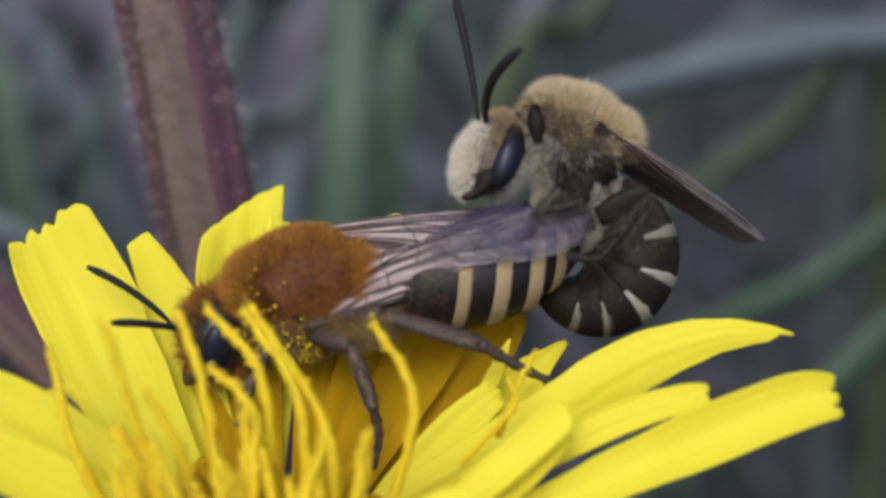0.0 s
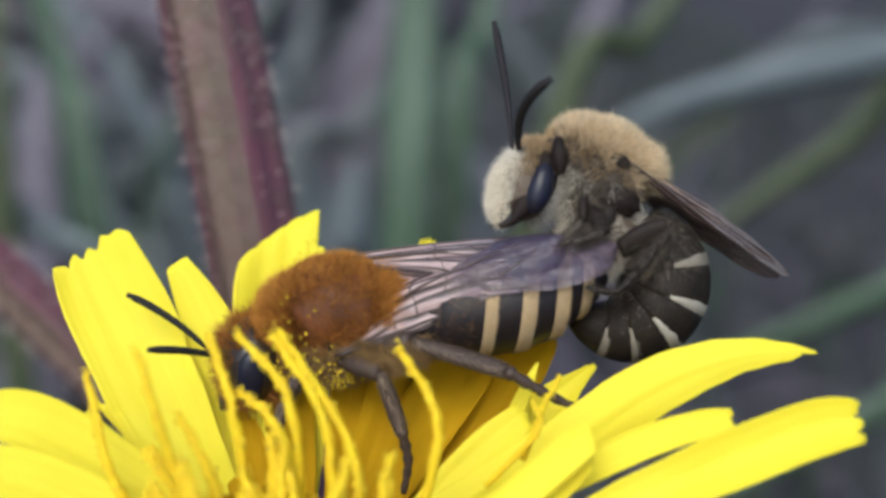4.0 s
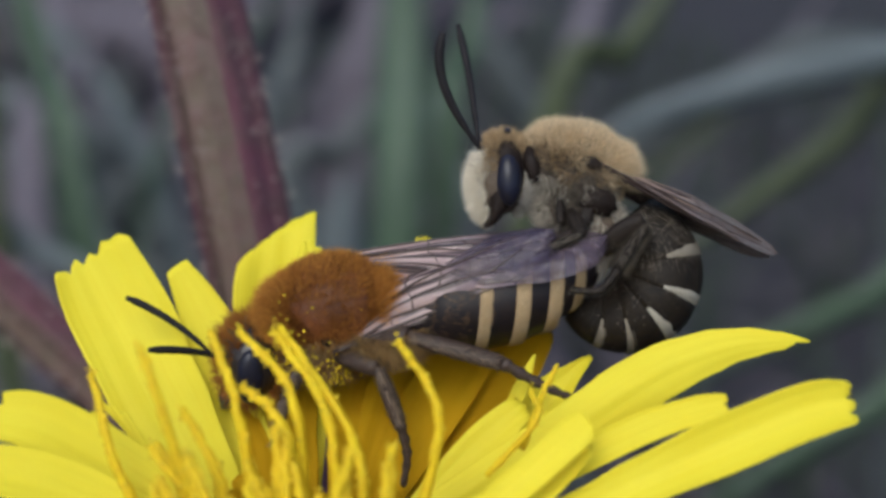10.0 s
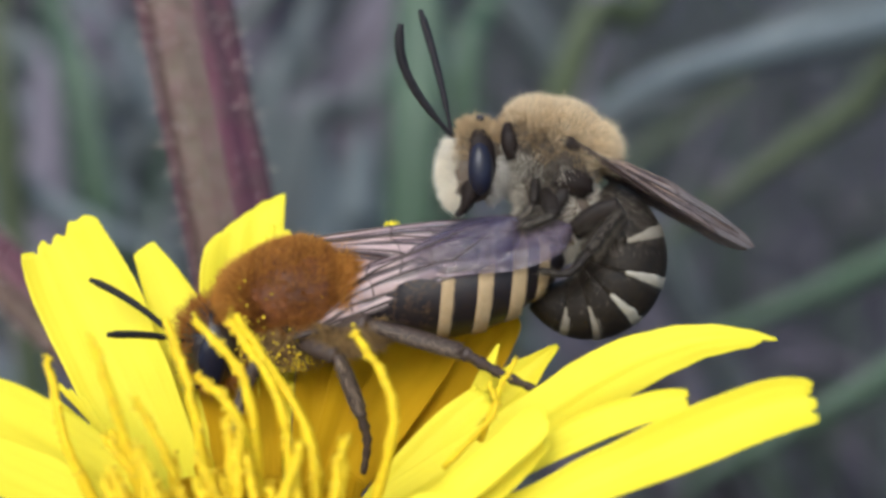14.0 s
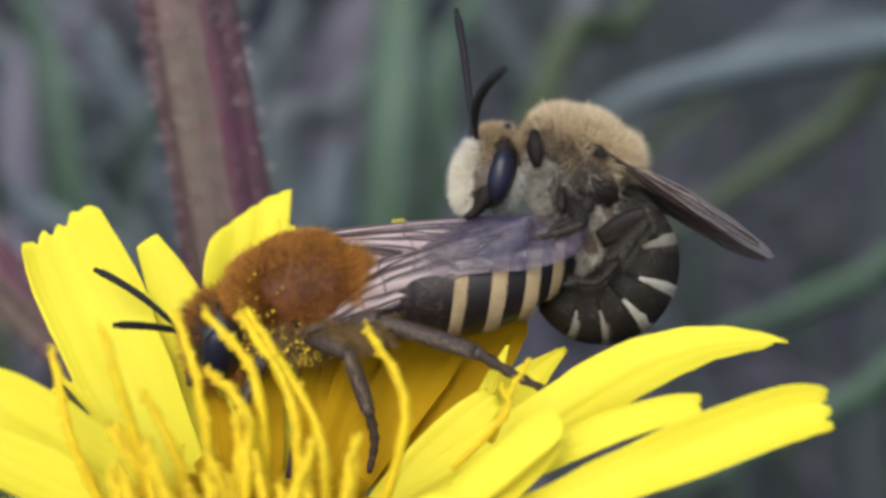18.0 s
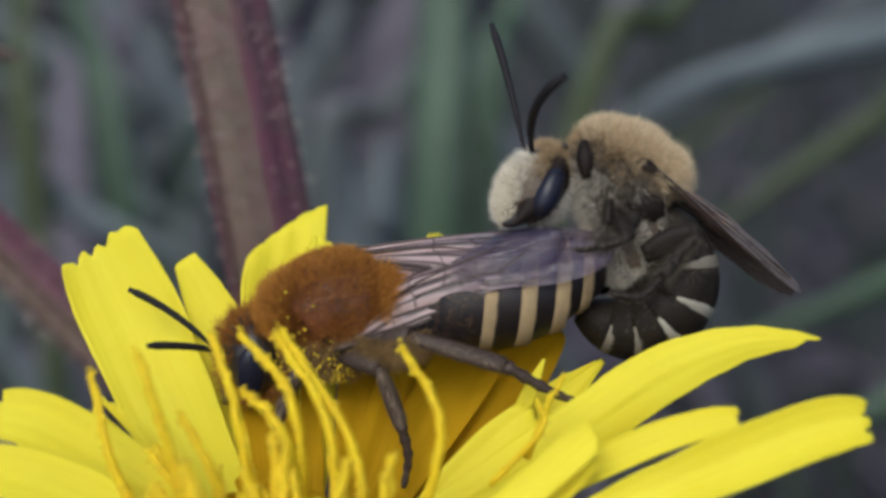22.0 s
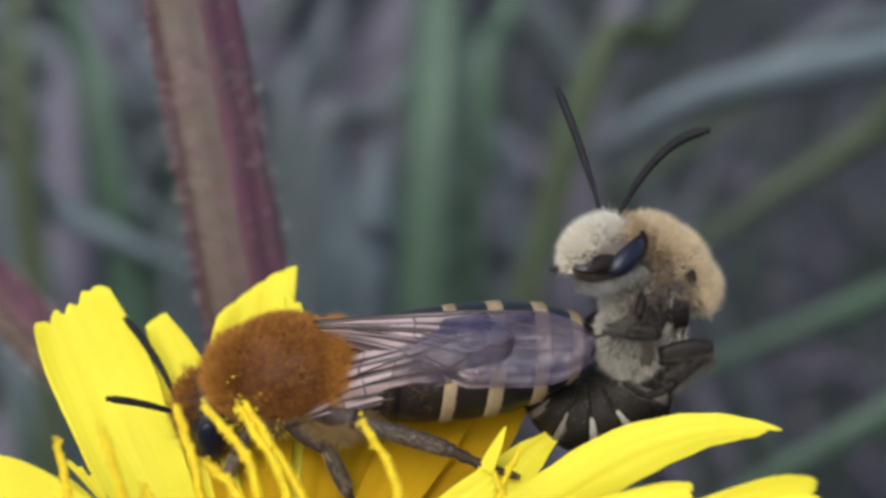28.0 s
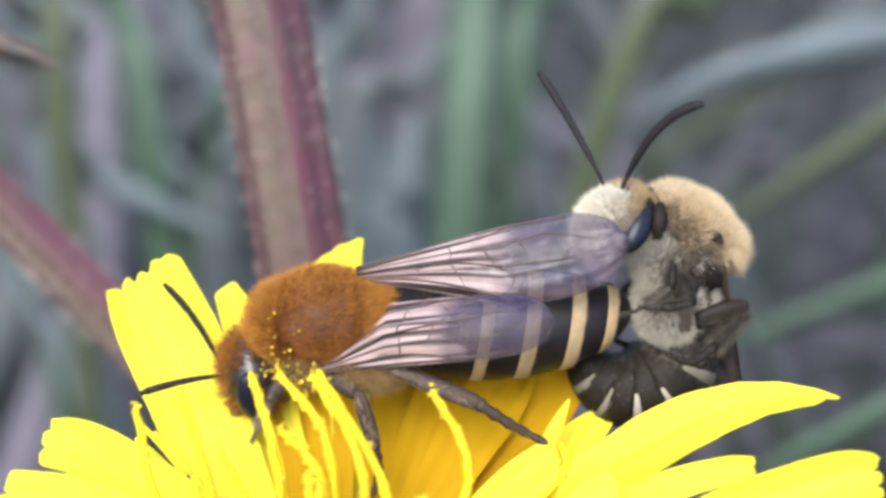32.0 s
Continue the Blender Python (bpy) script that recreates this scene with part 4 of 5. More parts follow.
tagged(part("rim_fur", mesh_of(*merge(
    fur((0.2, 0, -0.12), (1.9, 1.6, 1.52), 5200, 0.28, 18, lean=(0.5, 0, 0.3), keep=lambda d: (d[:, 2] > 0.45) | (d[:, 0] > 0.55), width=0.014, spread=0.6),
    fur((1.5, 0, -0.2), (1.2, 1.35, 1.15), 7500, 0.42, 19, lean=(0.9, 0, 0.2), keep=lambda d: (d[:, 0] > 0.0) & (d[:, 2] > -0.7), width=0.014, spread=0.6),
    fur((-1.0, 0, -0.3), (1.1, 1.35, 1.15), 3400, 0.4, 20, lean=(-0.3, 0, 0.4), keep=lambda d: (d[:, 0] < 0.0) & (d[:, 2] > -0.2), width=0.014, spread=0.6))
    , M_RUSTL), female, "longer orange-brown fringe of fur"), kind="stuff")
part("breast", mesh_of(*ellipsoid((-0.1, 0.1, -1.25), (1.75, 1.2, 1.05), 28, 18, 0.05), M_RUSTB), female, "dark brown breast")
tagged(part("breast_fur", mesh_of(*merge(
    fur((-0.1, 0.1, -1.25), (1.75, 1.2, 1.05), 8500, 0.5, 31, lean=(0.1, 0, -0.4), keep=lambda d: d[:, 2] < 0.5, width=0.016, spread=0.8),
    fur((1.5, 0.1, -1.0), (1.3, 1.2, 0.8), 3600, 0.45, 32, lean=(0.5, 0, -0.4), keep=lambda d: d[:, 2] < 0.4, width=0.016, spread=0.8)), M_TAWNY), female, "shaggy tawny fur on the breast"), kind="stuff")
tagged(part("underside_fur", mesh_of(*fur((0.2, 0, -0.5), (2.0, 1.45, 1.25), 7000, 0.36, 14, lean=(0.2, 0, -0.3), keep=lambda d: d[:, 2] < -0.05, width=0.018), M_TAWNY), female, "tawny fur below the thorax"), kind="stuff")
part("tegula", mesh_of(*ellipsoid((0.0, -1.44, -0.64), (0.26, 0.12, 0.18), 14, 10), M_CHEEK), female, "dark wing joint")

F_RINGS = [(1.4, -0.3, 0.75, 0.75), (2.1, -0.4, 1.25, 1.1), (2.9, -0.46, 1.62, 1.36), (4.1, -0.48, 1.84, 1.5), (5.6, -0.46, 1.9, 1.54), (6.9, -0.4, 1.82, 1.48),
           (7.9, -0.32, 1.58, 1.3), (8.7, -0.22, 1.2, 1.0), (9.2, -0.14, 0.84, 0.7), (9.5, -0.1, 0.48, 0.4), (9.62, -0.08, 0.18, 0.15)]
# how far each plate slides into the one before it when the abdomen is drawn in
F_SLIDE = [-0.2, -0.45, -0.7, -1.05, -1.35, -1.35]


def ring_at(x, rings, grow=0.0, tilt=0.0):
    for a, b in zip(rings, rings[1:]):
        if x <= b[0]:
            t = max(0, (x - a[0]) / (b[0] - a[0]))
            break
    else:
        t = 1
    z, w, h = (a[k] + (b[k] - a[k]) * t for k in (1, 2, 3))
    return (x, z, w + grow, h + grow, tilt)


F_EDGES = [1.4, 3.6, 5.2, 6.6, 7.95, 9.0, 9.62]
f_tergites = []
for i in range(6):
    x0, x1 = F_EDGES[i], F_EDGES[i + 1]
    secs = [ring_at(x0 - (0.75 if i else 0), F_RINGS, -0.16 if i else -0.07, 0.2), ring_at(x0 - (0.1 if i else 0), F_RINGS, -0.06, 0.2)] + [ring_at(x0 + (x1 - x0) * k / 5, F_RINGS, 0.02 * math.sin(k * 0.6), 0.2) for k in range(6)]
    terg = part("tergite", mesh_of(*lofted(secs), M_TERG), female, "glossy black abdomen plate")
    f_tergites.append(terg)
    if 0 < i < 5:
        wide = (0, 0.34, 0.42, 0.40, 0.3)[i]
        band = [ring_at(x1 - wide, F_RINGS, 0.03, 0.2), ring_at(x1 + 0.01, F_RINGS, 0.045, 0.2)]
        part("hair_band", mesh_of(*lofted([ring_at(x1 - wide, F_RINGS, -0.02, 0.2)] + band + [ring_at(x1 + 0.03, F_RINGS, -0.04, 0.2)]), M_BAND), terg, "buff felted band")
        tagged(part("band_hairs", mesh_of(*felt(band, 3000, 0.09, 30 + i), M_BAND), terg), kind="stuff")
for k, (x0, x1, count) in enumerate(((1.7, 3.3, 2600), (3.7, 4.6, 600))):
    tagged(part("plate_hairs", mesh_of(*felt([ring_at(x0, F_RINGS, 0.03, 0.2), ring_at(x1, F_RINGS, 0.03, 0.2)], count, 0.17, 44 + k), M_FUZZ), f_tergites[k], "short dark tawny hairs on the plate"), kind="stuff")
tagged(part("waist_fur", mesh_of(*fur((1.75, -0.6, -0.9), (1.3, 1.5, 0.8), 6000, 0.42, 46, lean=(0.7, 0, -0.1), keep=lambda d: (d[:, 1] < -0.2) & (d[:, 2] < 0.35), width=0.016, spread=0.7), M_TAWNY), female, "soft tawny fur behind the wing roots"), kind="stuff")
tagged(part("abdomen_hairs", mesh_of(*fur((3.0, 0, -0.35), (1.5, 1.5, 1.45), 2600, 0.32, 41, lean=(0.6, 0, 0), keep=lambda d: (d[:, 0] < 0.3) & (d[:, 2] < -0.1), width=0.018), M_TAWNY), female, "sparse tawny hairs at the waist"), kind="stuff")

# head
f_head = part("head", mesh_of(*ellipsoid((0, 0, 0), (0.95, 1.35, 1.3), 28, 18, 0.03), M_CUT), female, "black head")
for sgn in (-1, 1):
    part("eye", mesh_of(*ellipsoid((-0.12, sgn * 1.18, -0.1), (0.42, 0.3, 0.86), 22, 16), M_EYE), f_head, "glossy blue-black eye")
tagged(part("head_fur", mesh_of(*merge(fur((0, 0, 0), (0.95, 1.3, 1.28), 2300, 0.5, 17, lean=(-0.2, 0, 0.3), keep=lambda d: (np.abs(d[:, 1]) < 0.72) | (d[:, 2] > 0.72))), M_RUST), f_head, "rust-brown head fur"), kind="stuff")
F_ANT = [antenna(f_head, "antenna", 2.85, 0.105, -16, "black ringed antenna"), antenna(f_head, "antenna", 3.4, 0.105, -26, "black ringed antenna")]
for sgn in (-1, 1):
    part("mandible", mesh_of(*tube(curve([(-0.5, sgn * 0.6, -1.0), (-0.8, sgn * 0.4, -1.35), (-0.85, 0, -1.55)], 8), lambda s: 0.22 * (1 - 0.6 * s), 8), M_CUT), f_head)
specks = []
r = random.Random(5)
for _ in range(70):
    d = Vector((r.gauss(-0.6, .5), r.gauss(-1.0, .3), r.gauss(-0.5, .45))).normalized()
    specks.append(ellipsoid(Vector((d.x * 2.1 - 0.1, d.y * 1.74, d.z * 1.66 - 0.15)), [r.uniform(0.02, 0.045)] * 3, 6, 4))
for _ in range(260):
    d = Vector((r.gauss(-0.1, .7), r.gauss(-0.9, .3), r.gauss(-0.5, .5))).normalized()
    k = r.uniform(1.0, 1.3)
    specks.append(ellipsoid(Vector((d.x * 1.75 * k - 0.1, d.y * 1.25 * k + 0.1, d.z * 1.1 * k - 1.25)), [r.uniform(0.02, 0.055)] * 3, 6, 4))
tagged(part("pollen", mesh_of(*merge(*specks), M_POLLEN), female, "yellow pollen grains caught in the fur"), kind="stuff")
leg(female, [(0.7, -0.9, -1.1), (2.3, -1.9, -0.6), (4.9, -2.4, -1.6), (5.9, -2.5, -2.35), (7.0, -2.5, -3.1)], 0.28, 51, 0.24, broad=1.1, dense=2.0, toe=0.7)
leg(female, [(0.2, -1.2, -1.2), (1.35, -2.1, -1.35), (1.75, -2.4, -3.1), (1.85, -2.5, -4.1), (1.6, -2.6, -5.1)], 0.26, 55, 0.24, broad=1.2, dense=2.0, toe=0.65)
leg(female, [(-0.9, -1.0, -1.5), (-1.5, -1.4, -2.3), (-1.9, -1.5, -3.1), (-2.05, -1.5, -3.5), (-2.2, -1.5, -3.8)], 0.2, 59, 0.3, dense=1.5)
leg(female, [(0.7, 0.9, -1.3), (2.2, 1.7, -1.5), (4.0, 1.7, -2.6), (4.8, 1.7, -3.2), (5.4, 1.7, -3.8)], 0.25, 63)
leg(female, [(0.4, 1.0, -1.5), (1.5, 1.6, -2.0), (1.8, 1.5, -3.4), (1.9, 1.4, -4.2), (1.8, 1.3, -5.0)], 0.21, 67)
leg(female, [(-0.9, 1.0, -1.4), (-1.9, 1.5, -2.3), (-2.4, 1.6, -3.4), (-2.6, 1.6, -4.1), (-2.8, 1.6, -4.6)], 0.18, 71)
F_WING = [wing(female, "forewing", 7.3, 2.0, "smoky translucent forewing with dark veins and reflected sky painted at the tip", None, None, 0.55, 0.30, 0.0),
          wing(female, "forewing", 8.3, 2.5, "smoky translucent forewing with dark veins and reflected sky painted at the tip", None, None, -0.42),
          wing(female, "hindwing", 4.4, 1.3, "smoky translucent hindwing with reflected sky painted at the tip", None, None, 0.35, 0.35),
          wing(female, "hindwing", 4.6, 1.4, "smoky translucent hindwing with reflected sky painted at the tip", None, None, -0.3)]

# -- the smaller bee --
male = thing("small_bee", "smaller buff bee with whitish face clinging behind the large bee", "bee")
part("thorax", mesh_of(*ellipsoid((0, 0, 0), (1.45, 1.3, 1.35), 32, 20, 0.05), M_DARKB), male, "dark fuzzy thorax")
part("collar", mesh_of(*ellipsoid((-1.0, 0, -0.15), (0.85, 1.12, 1.02), 28, 18, 0.05), M_DARKB), male, "dark fuzzy front of the thorax")
tagged(part("thorax_fur", mesh_of(*merge(
    fur((0, 0, 0.05), (1.42, 1.28, 1.3), 13000, 0.34, 21, lean=(0.2, 0, 0.35), keep=lambda d: d[:, 2] > 0.02 + 0.22 * np.sin(9 * d[:, 0] + 7 * d[:, 2]), width=0.024),
    fur((-0.85, 0, 0.0), (0.9, 1.12, 1.08), 6500, 0.36, 22, lean=(-0.2, 0, 0.4), keep=lambda d: (d[:, 0] < 0.4) & (d[:, 2] > 0.12 + 0.15 * np.sin(11 * d[:, 0])), width=0.024),
    fur((0.75, 0, 0.2), (0.8, 1.1, 0.95), 4500, 0.5, 23, lean=(0.8, 0, 0.1), keep=lambda d: (d[:, 0] > -0.1) & (d[:, 2] > -0.05), width=0.024))
    , M_BUFF), male, "dense buff fur"), kind="stuff")
tagged(part("flank_fur", mesh_of(*merge(
    fur((-0.1, 0, 0.0), (1.45, 1.3, 1.3), 4200, 0.3, 40, lean=(0.2, 0, 0.1), keep=lambda d: (d[:, 2] < 0.35) & (d[:, 2] > -0.3 + 0.2 * np.sin(7 * d[:, 0])), width=0.022),
    fur((-0.9, 0, -0.05), (0.9, 1.14, 1.06), 2600, 0.3, 42, lean=(-0.1, 0, 0.1), keep=lambda d: (d[:, 2] < 0.45) & (d[:, 2] > -0.35), width=0.022)), M_CROWN), male, "tan fur on the flanks"), kind="stuff")
tagged(part("underside_fur", mesh_of(*merge(
    fur((0, 0, -0.1), (1.42, 1.28, 1.3), 6500, 0.3, 24, lean=(0.1, 0, -0.3), keep=lambda d: (d[:, 2] < -0.3 + 0.25 * np.sin(8 * d[:, 0] + 2)) & (d[:, 1] > -0.62), width=0.018),
    fur((0, 0, -0.1), (1.42, 1.28, 1.3), 1500, 0.36, 36, lean=(0.1, 0, -0.3), keep=lambda d: (d[:, 2] < -0.2) & (np.sin(10 * d[:, 0] + 4 * d[:, 2]) > 0.1), width=0.018),
    fur((0.1, 0, -0.4), (1.3, 0.95, 1.25), 5600, 0.38, 25, lean=(0, 0, -0.3), keep=lambda d: (d[:, 2] < -0.45) & (d[:, 1] > -0.7), width=0.018),
    fur((-0.9, 0, -0.2), (0.9, 1.1, 1.0), 3600, 0.34, 35, lean=(-0.1, 0, -0.3), keep=lambda d: (d[:, 2] < -0.35) & (d[:, 0] < 0.5), width=0.018),
    fur((0.15, 0, -1.25), (1.0, 0.95, 0.65), 6500, 0.32, 33, lean=(0, 0, -0.2), keep=lambda d: (d[:, 2] < 0.0) & (d[:, 1] > -0.75), width=0.018)), M_BREAST), male, "pale grey fur on the breast"), kind="stuff")
part("breast", mesh_of(*ellipsoid((0.15, 0, -1.25), (1.0, 0.95, 0.65), 22, 14, 0.04), M_DARKB), male, "dark furry breast")
part("propodeum", mesh_of(*ellipsoid((0.95, 0, -1.7), (1.2, 1.0, 1.3), 24, 16, 0.04), M_DARKB), male, "dark furry hind end of the thorax")
tagged(part("hind_fur", mesh_of(*fur((0.95, 0, -1.7), (1.2, 1.0, 1.3), 11000, 0.3, 34, lean=(0.1, 0, -0.4), keep=lambda d: (d[:, 0] < 0.7) & ((np.abs(d[:, 1]) < 0.75) | (np.sin(7 * d[:, 2] + 5 * d[:, 0]) > -0.3)), width=0.018), M_BREAST), male, "pale fur on the hind end of the thorax"), kind="stuff")
tagged(part("side_fur", mesh_of(*merge(
    fur((0, 0, -0.05), (1.42, 1.28, 1.3), 5200, 0.3, 29, lean=(0.2, 0, -0.2), keep=lambda d: (d[:, 2] < 0.25) & (np.abs(d[:, 1]) > 0.45), width=0.022),
    fur((-0.9, 0, -0.15), (0.88, 1.12, 1.05), 2200, 0.28, 37, lean=(-0.1, 0, -0.2), keep=lambda d: (d[:, 2] < 0.3) & (np.abs(d[:, 1]) > 0.4), width=0.022),
    fur((0.15, 0, -1.25), (1.0, 0.97, 0.7), 2400, 0.3, 38, lean=(0, 0, -0.3), keep=lambda d: np.abs(d[:, 1]) > 0.5, width=0.022)), M_SIDE), male, "short dun fur on the flanks"), kind="stuff")
for sgn in (-1, 1):
    part("tegula", mesh_of(*ellipsoid((0.15, sgn * 1.30, 0.22), (0.34, 0.18, 0.22), 16, 12, 0.1), M_CHEEK), male, "dark brown wing joint")
    part("collar_lobe", mesh_of(*tube(curve([(-1.72, sgn * 0.84, 0.0), (-1.48, sgn * 0.98, -0.42), (-1.16, sgn * 1.0, -0.92)], 12), lambda s: 0.10 + 0.16 * math.sin(s * 3.0), 12), M_CHEEK), male, "dark bare lobe behind the head")
    part("flank_plate", mesh_of(*ellipsoid((0.66, sgn * 0.95, -0.66), (0.66, 0.30, 0.44), 20, 14, 0.3), M_CHEEK), male, "dark bare plate below the wing joint")
    part("flank_plate", mesh_of(*ellipsoid((0.62, sgn * 0.96, -1.45), (0.26, 0.28, 0.6), 18, 12, 0.25), M_LEGM), male, "dark bare plate on the flank")
m_head = part("head", mesh_of(*ellipsoid((0.12, 0, -0.05), (0.92, 1.15, 1.22), 28, 18, 0.03), M_DARKB), male, "dark head")


def lean_front(v):
    return Vector((v.x - 0.16 * v.z, v.y, v.z))


def jaw(v):
    """Narrows to the mouth."""
    k = 0.26 + 0.74 * min(1.0, (v.z / 0.98 + 1) * 0.75)
    return Vector((v.x * k + 0.2 * v.z, v.y * (0.6 + 0.4 * k), v.z))


for sgn in (-1, 1):
    part("eye", mesh_of(*ellipsoid((0.25, sgn * 0.95, -0.20), (0.40, 0.41, 0.80), 24, 18, 0, lean_front), M_EYE), m_head, "glossy blue-black eye")
    part("eye_rim", mesh_of(*ellipsoid((0.22, sgn * 0.84, 0.02), (0.48, 0.37, 0.92), 24, 18, 0.03, lean_front), M_CHEEK), m_head, "dark brown rim round the eye")
    part("cheek", mesh_of(*ellipsoid((0.20, sgn * 0.68, -0.66), (0.52, 0.40, 0.98), 24, 18, 0.03, jaw), M_CHEEK), m_head, "dark brown bare cheek below the eye")
tagged(part("face_fur", mesh_of(*merge(
    fur((0.06, 0, -0.12), (0.80, 0.98, 1.22), 7500, 0.36, 26, lean=(-0.1, 0, -0.4), keep=lambda d: (d[:, 0] < -0.48 + 0.08 * np.sin(9 * d[:, 2])) & (d[:, 2] < 0.5), width=0.017, spread=0.7),
    fur((0.0, 0, -0.3), (0.8, 0.85, 1.2), 3000, 0.28, 39, lean=(-0.1, 0, -0.5), keep=lambda d: (d[:, 0] < 0.1) & (d[:, 2] < -0.6), width=0.022)), M_CREAM), m_head, "whitish beard of the face"), kind="stuff")
tagged(part("crown_fur", mesh_of(*merge(
    fur((0.1, 0, 0), (0.9, 1.1, 1.16), 3400, 0.34, 27, lean=(0, 0, 0.3), keep=lambda d: (d[:, 2] > 0.5) & (d[:, 0] > -0.6), width=0.022),
    fur((0.05, 0, -0.05), (0.92, 1.12, 1.2), 2800, 0.26, 30, lean=(-0.2, 0, 0.2), keep=lambda d: (d[:, 0] > -0.62) & (d[:, 0] < -0.2) & (d[:, 2] > -0.05), width=0.022)), M_CROWN), m_head, "tan fur on top of the head and round the eye"), kind="stuff")
tagged(part("cheek_fur", mesh_of(*fur((0.2, 0, -0.1), (0.9, 1.06, 1.1), 2600, 0.4, 28, lean=(0.3, 0, -0.3), keep=lambda d: (d[:, 0] > 0.5) & (d[:, 2] < 0.3), width=0.02), M_GREY), m_head, "grey cheek fur"), kind="stuff")
for sgn in (-1, 1):
    part("mandible", mesh_of(*tube(curve([(0.10, sgn * 0.70, -1.25), (0.0, sgn * 0.58, -1.5), (-0.12, sgn * 0.34, -1.66)], 8), lambda s: 0.22 * (1 - 0.6 * s), 8), M_CUT), m_head)
for sgn in (-0.25, 0.25):
    part("ocellus", mesh_of(*ellipsoid((0.02, sgn - 0.35, 1.24), (0.12, 0.12, 0.1), 10, 8), M_EYE), m_head, "small dark shiny ocellus")
M_ANTS = [antenna(m_head, "antenna", 3.85, 0.135, 58, "long black ringed antenna", 2.2), antenna(m_head, "antenna", 4.3, 0.115, -8, "long black ringed antenna")]

# abdomen curled forwards under the body, its origin at the tip
TIP = Vector((3.9, 0.3, -0.9))
A_LINE = [Vector(p) - TIP for p in ((5.5, 0.3, 2.3), (6.05, 0.3, 1.65), (6.35, 0.3, 0.7), (6.15, 0.3, -0.2), (5.5, 0.3, -0.85), (4.65, 0.3, -1.02), (3.7, 0.3, -0.75))]
A_PTS = curve(A_LINE, 61)


def abd_r(s):
    return 1.46 * math.sin(math.pi * min(0.5, 0.16 + s * 0.75)) * (1 - max(0, (s - 0.5) / 0.5) ** 1.6 * 0.72)


def abd_ring(s, grow=0.0, sides=26):
    k = s * 60
    i = min(59, int(k))
    p = A_PTS[i].lerp(A_PTS[i + 1], k - i)
    tan = (A_PTS[min(60, i + 2)] - A_PTS[max(0, i - 1)]).normalized()
    out = tan.cross(Vector((0, 1, 0))).normalized()
    r = abd_r(s) + grow
    return [p + Vector((0, 1, 0)) * (r * 1.12 * math.cos(2 * math.pi * j / sides)) + out * (r * 0.95 * math.sin(2 * math.pi * j / sides)) for j in range(sides)]


def abd_loft(spec, sides=26):
    verts = [v for s, g in spec for v in abd_ring(max(0, min(1, s)), g, sides)]
    faces = [(i * sides + k, i * sides + (k + 1) % sides, (i + 1) * sides + (k + 1) % sides, (i + 1) * sides + k) for i in range(len(spec) - 1) for k in range(sides)]
    faces += [tuple(range(sides))[::-1], tuple(range((len(spec) - 1) * sides, len(spec) * sides))]
    return verts, faces


def abd_band(s0, s1):
    """A raised strip across the outer side of the curl."""
    pick = range(35)
    n = len(pick)
    rows = []
    for k, g in ((0.0, -0.01), (0.12, 0.022), (0.9, 0.03), (1.0, -0.02)):
        row = []
        for j in pick:
            thin = min(1.0, (n - 1 - j) / 5.0) * (0.85 + 0.15 * math.sin(j * 1.3 + s0 * 40))
            row.append(abd_ring(s1 - (s1 - s0) * (0.5 + 0.5 * thin) * (1 - k), g * (0.4 + 0.6 * thin), 60)[(j - 4) % 60])
        rows.append(row)
    verts = [v for row in rows for v in row]
    return verts, [(i * n + k, i * n + k + 1, (i + 1) * n + k + 1, (i + 1) * n + k) for i in range(3) for k in range(n - 1)]


def abd_felt(s0, s1, count, length, seed, grow=0.03, arc=40):
    r = random.Random(seed)
    verts, faces = [], []
    for _ in range(count):
        s = r.uniform(s0, s1)
        ring, nxt = abd_ring(s, grow, 40), abd_ring(min(1, s + 0.02), grow, 40)
        j, k = (r.randrange(arc) - 2) % 40, r.random()
        p, way = ring[j].lerp(ring[(j + 1) % 40], k), (nxt[j] - ring[j]).normalized()
        d = (ring[j] - ring[(j + 20) % 40]).normalized()
        way = way + d * r.uniform(.1, .35) + Vector((r.uniform(-.3, .3), r.uniform(-.3, .3), r.uniform(-.3, .3)))
        w = way.cross(d).normalized() * 0.007
        o = len(verts)
        verts += [p - w, p + w, p + way * length * r.uniform(.5, 1.1)]
        faces.append((o, o + 1, o + 2))
    return verts, faces


m_abd = part("abdomen", mesh_of(*abd_loft([(s / 20, -0.08) for s in range(21)]), M_TERGM), male, "dark brown abdomen curled under the body")
A_EDGES = [0.0, 0.3, 0.46, 0.60, 0.73, 0.85, 1.0]
for i in range(6):
    s0, s1 = A_EDGES[i], A_EDGES[i + 1]
    part("tergite", mesh_of(*abd_loft([(s0, -0.06)] + [(s0 + (s1 - s0) * k / 5, 0.02 * math.sin(k * 0.6)) for k in range(6)]), M_TERGM), m_abd, "dark brown abdomen plate")
    if i < 5:
        pale = M_BANDM if i in (1, 2) else M_BANDD
        part("hair_band", mesh_of(*abd_band(s1 - (0.042 if i < 3 else 0.026), s1), pale), m_abd, "whitish felted band")
        tagged(part("band_hairs", mesh_of(*abd_felt(s1 - 0.034, s1, 1700, 0.075, 80 + i, 0.02, 20), pale), m_abd), kind="stuff")
tagged(part("abdomen_hairs", mesh_of(*merge(abd_felt(0.0, 0.97, 1500, 0.13, 90, 0.0), abd_felt(0.0, 0.34, 2000, 0.28, 91, 0.0)), M_SIDE), m_abd, "sparse grey hairs"), kind="stuff")

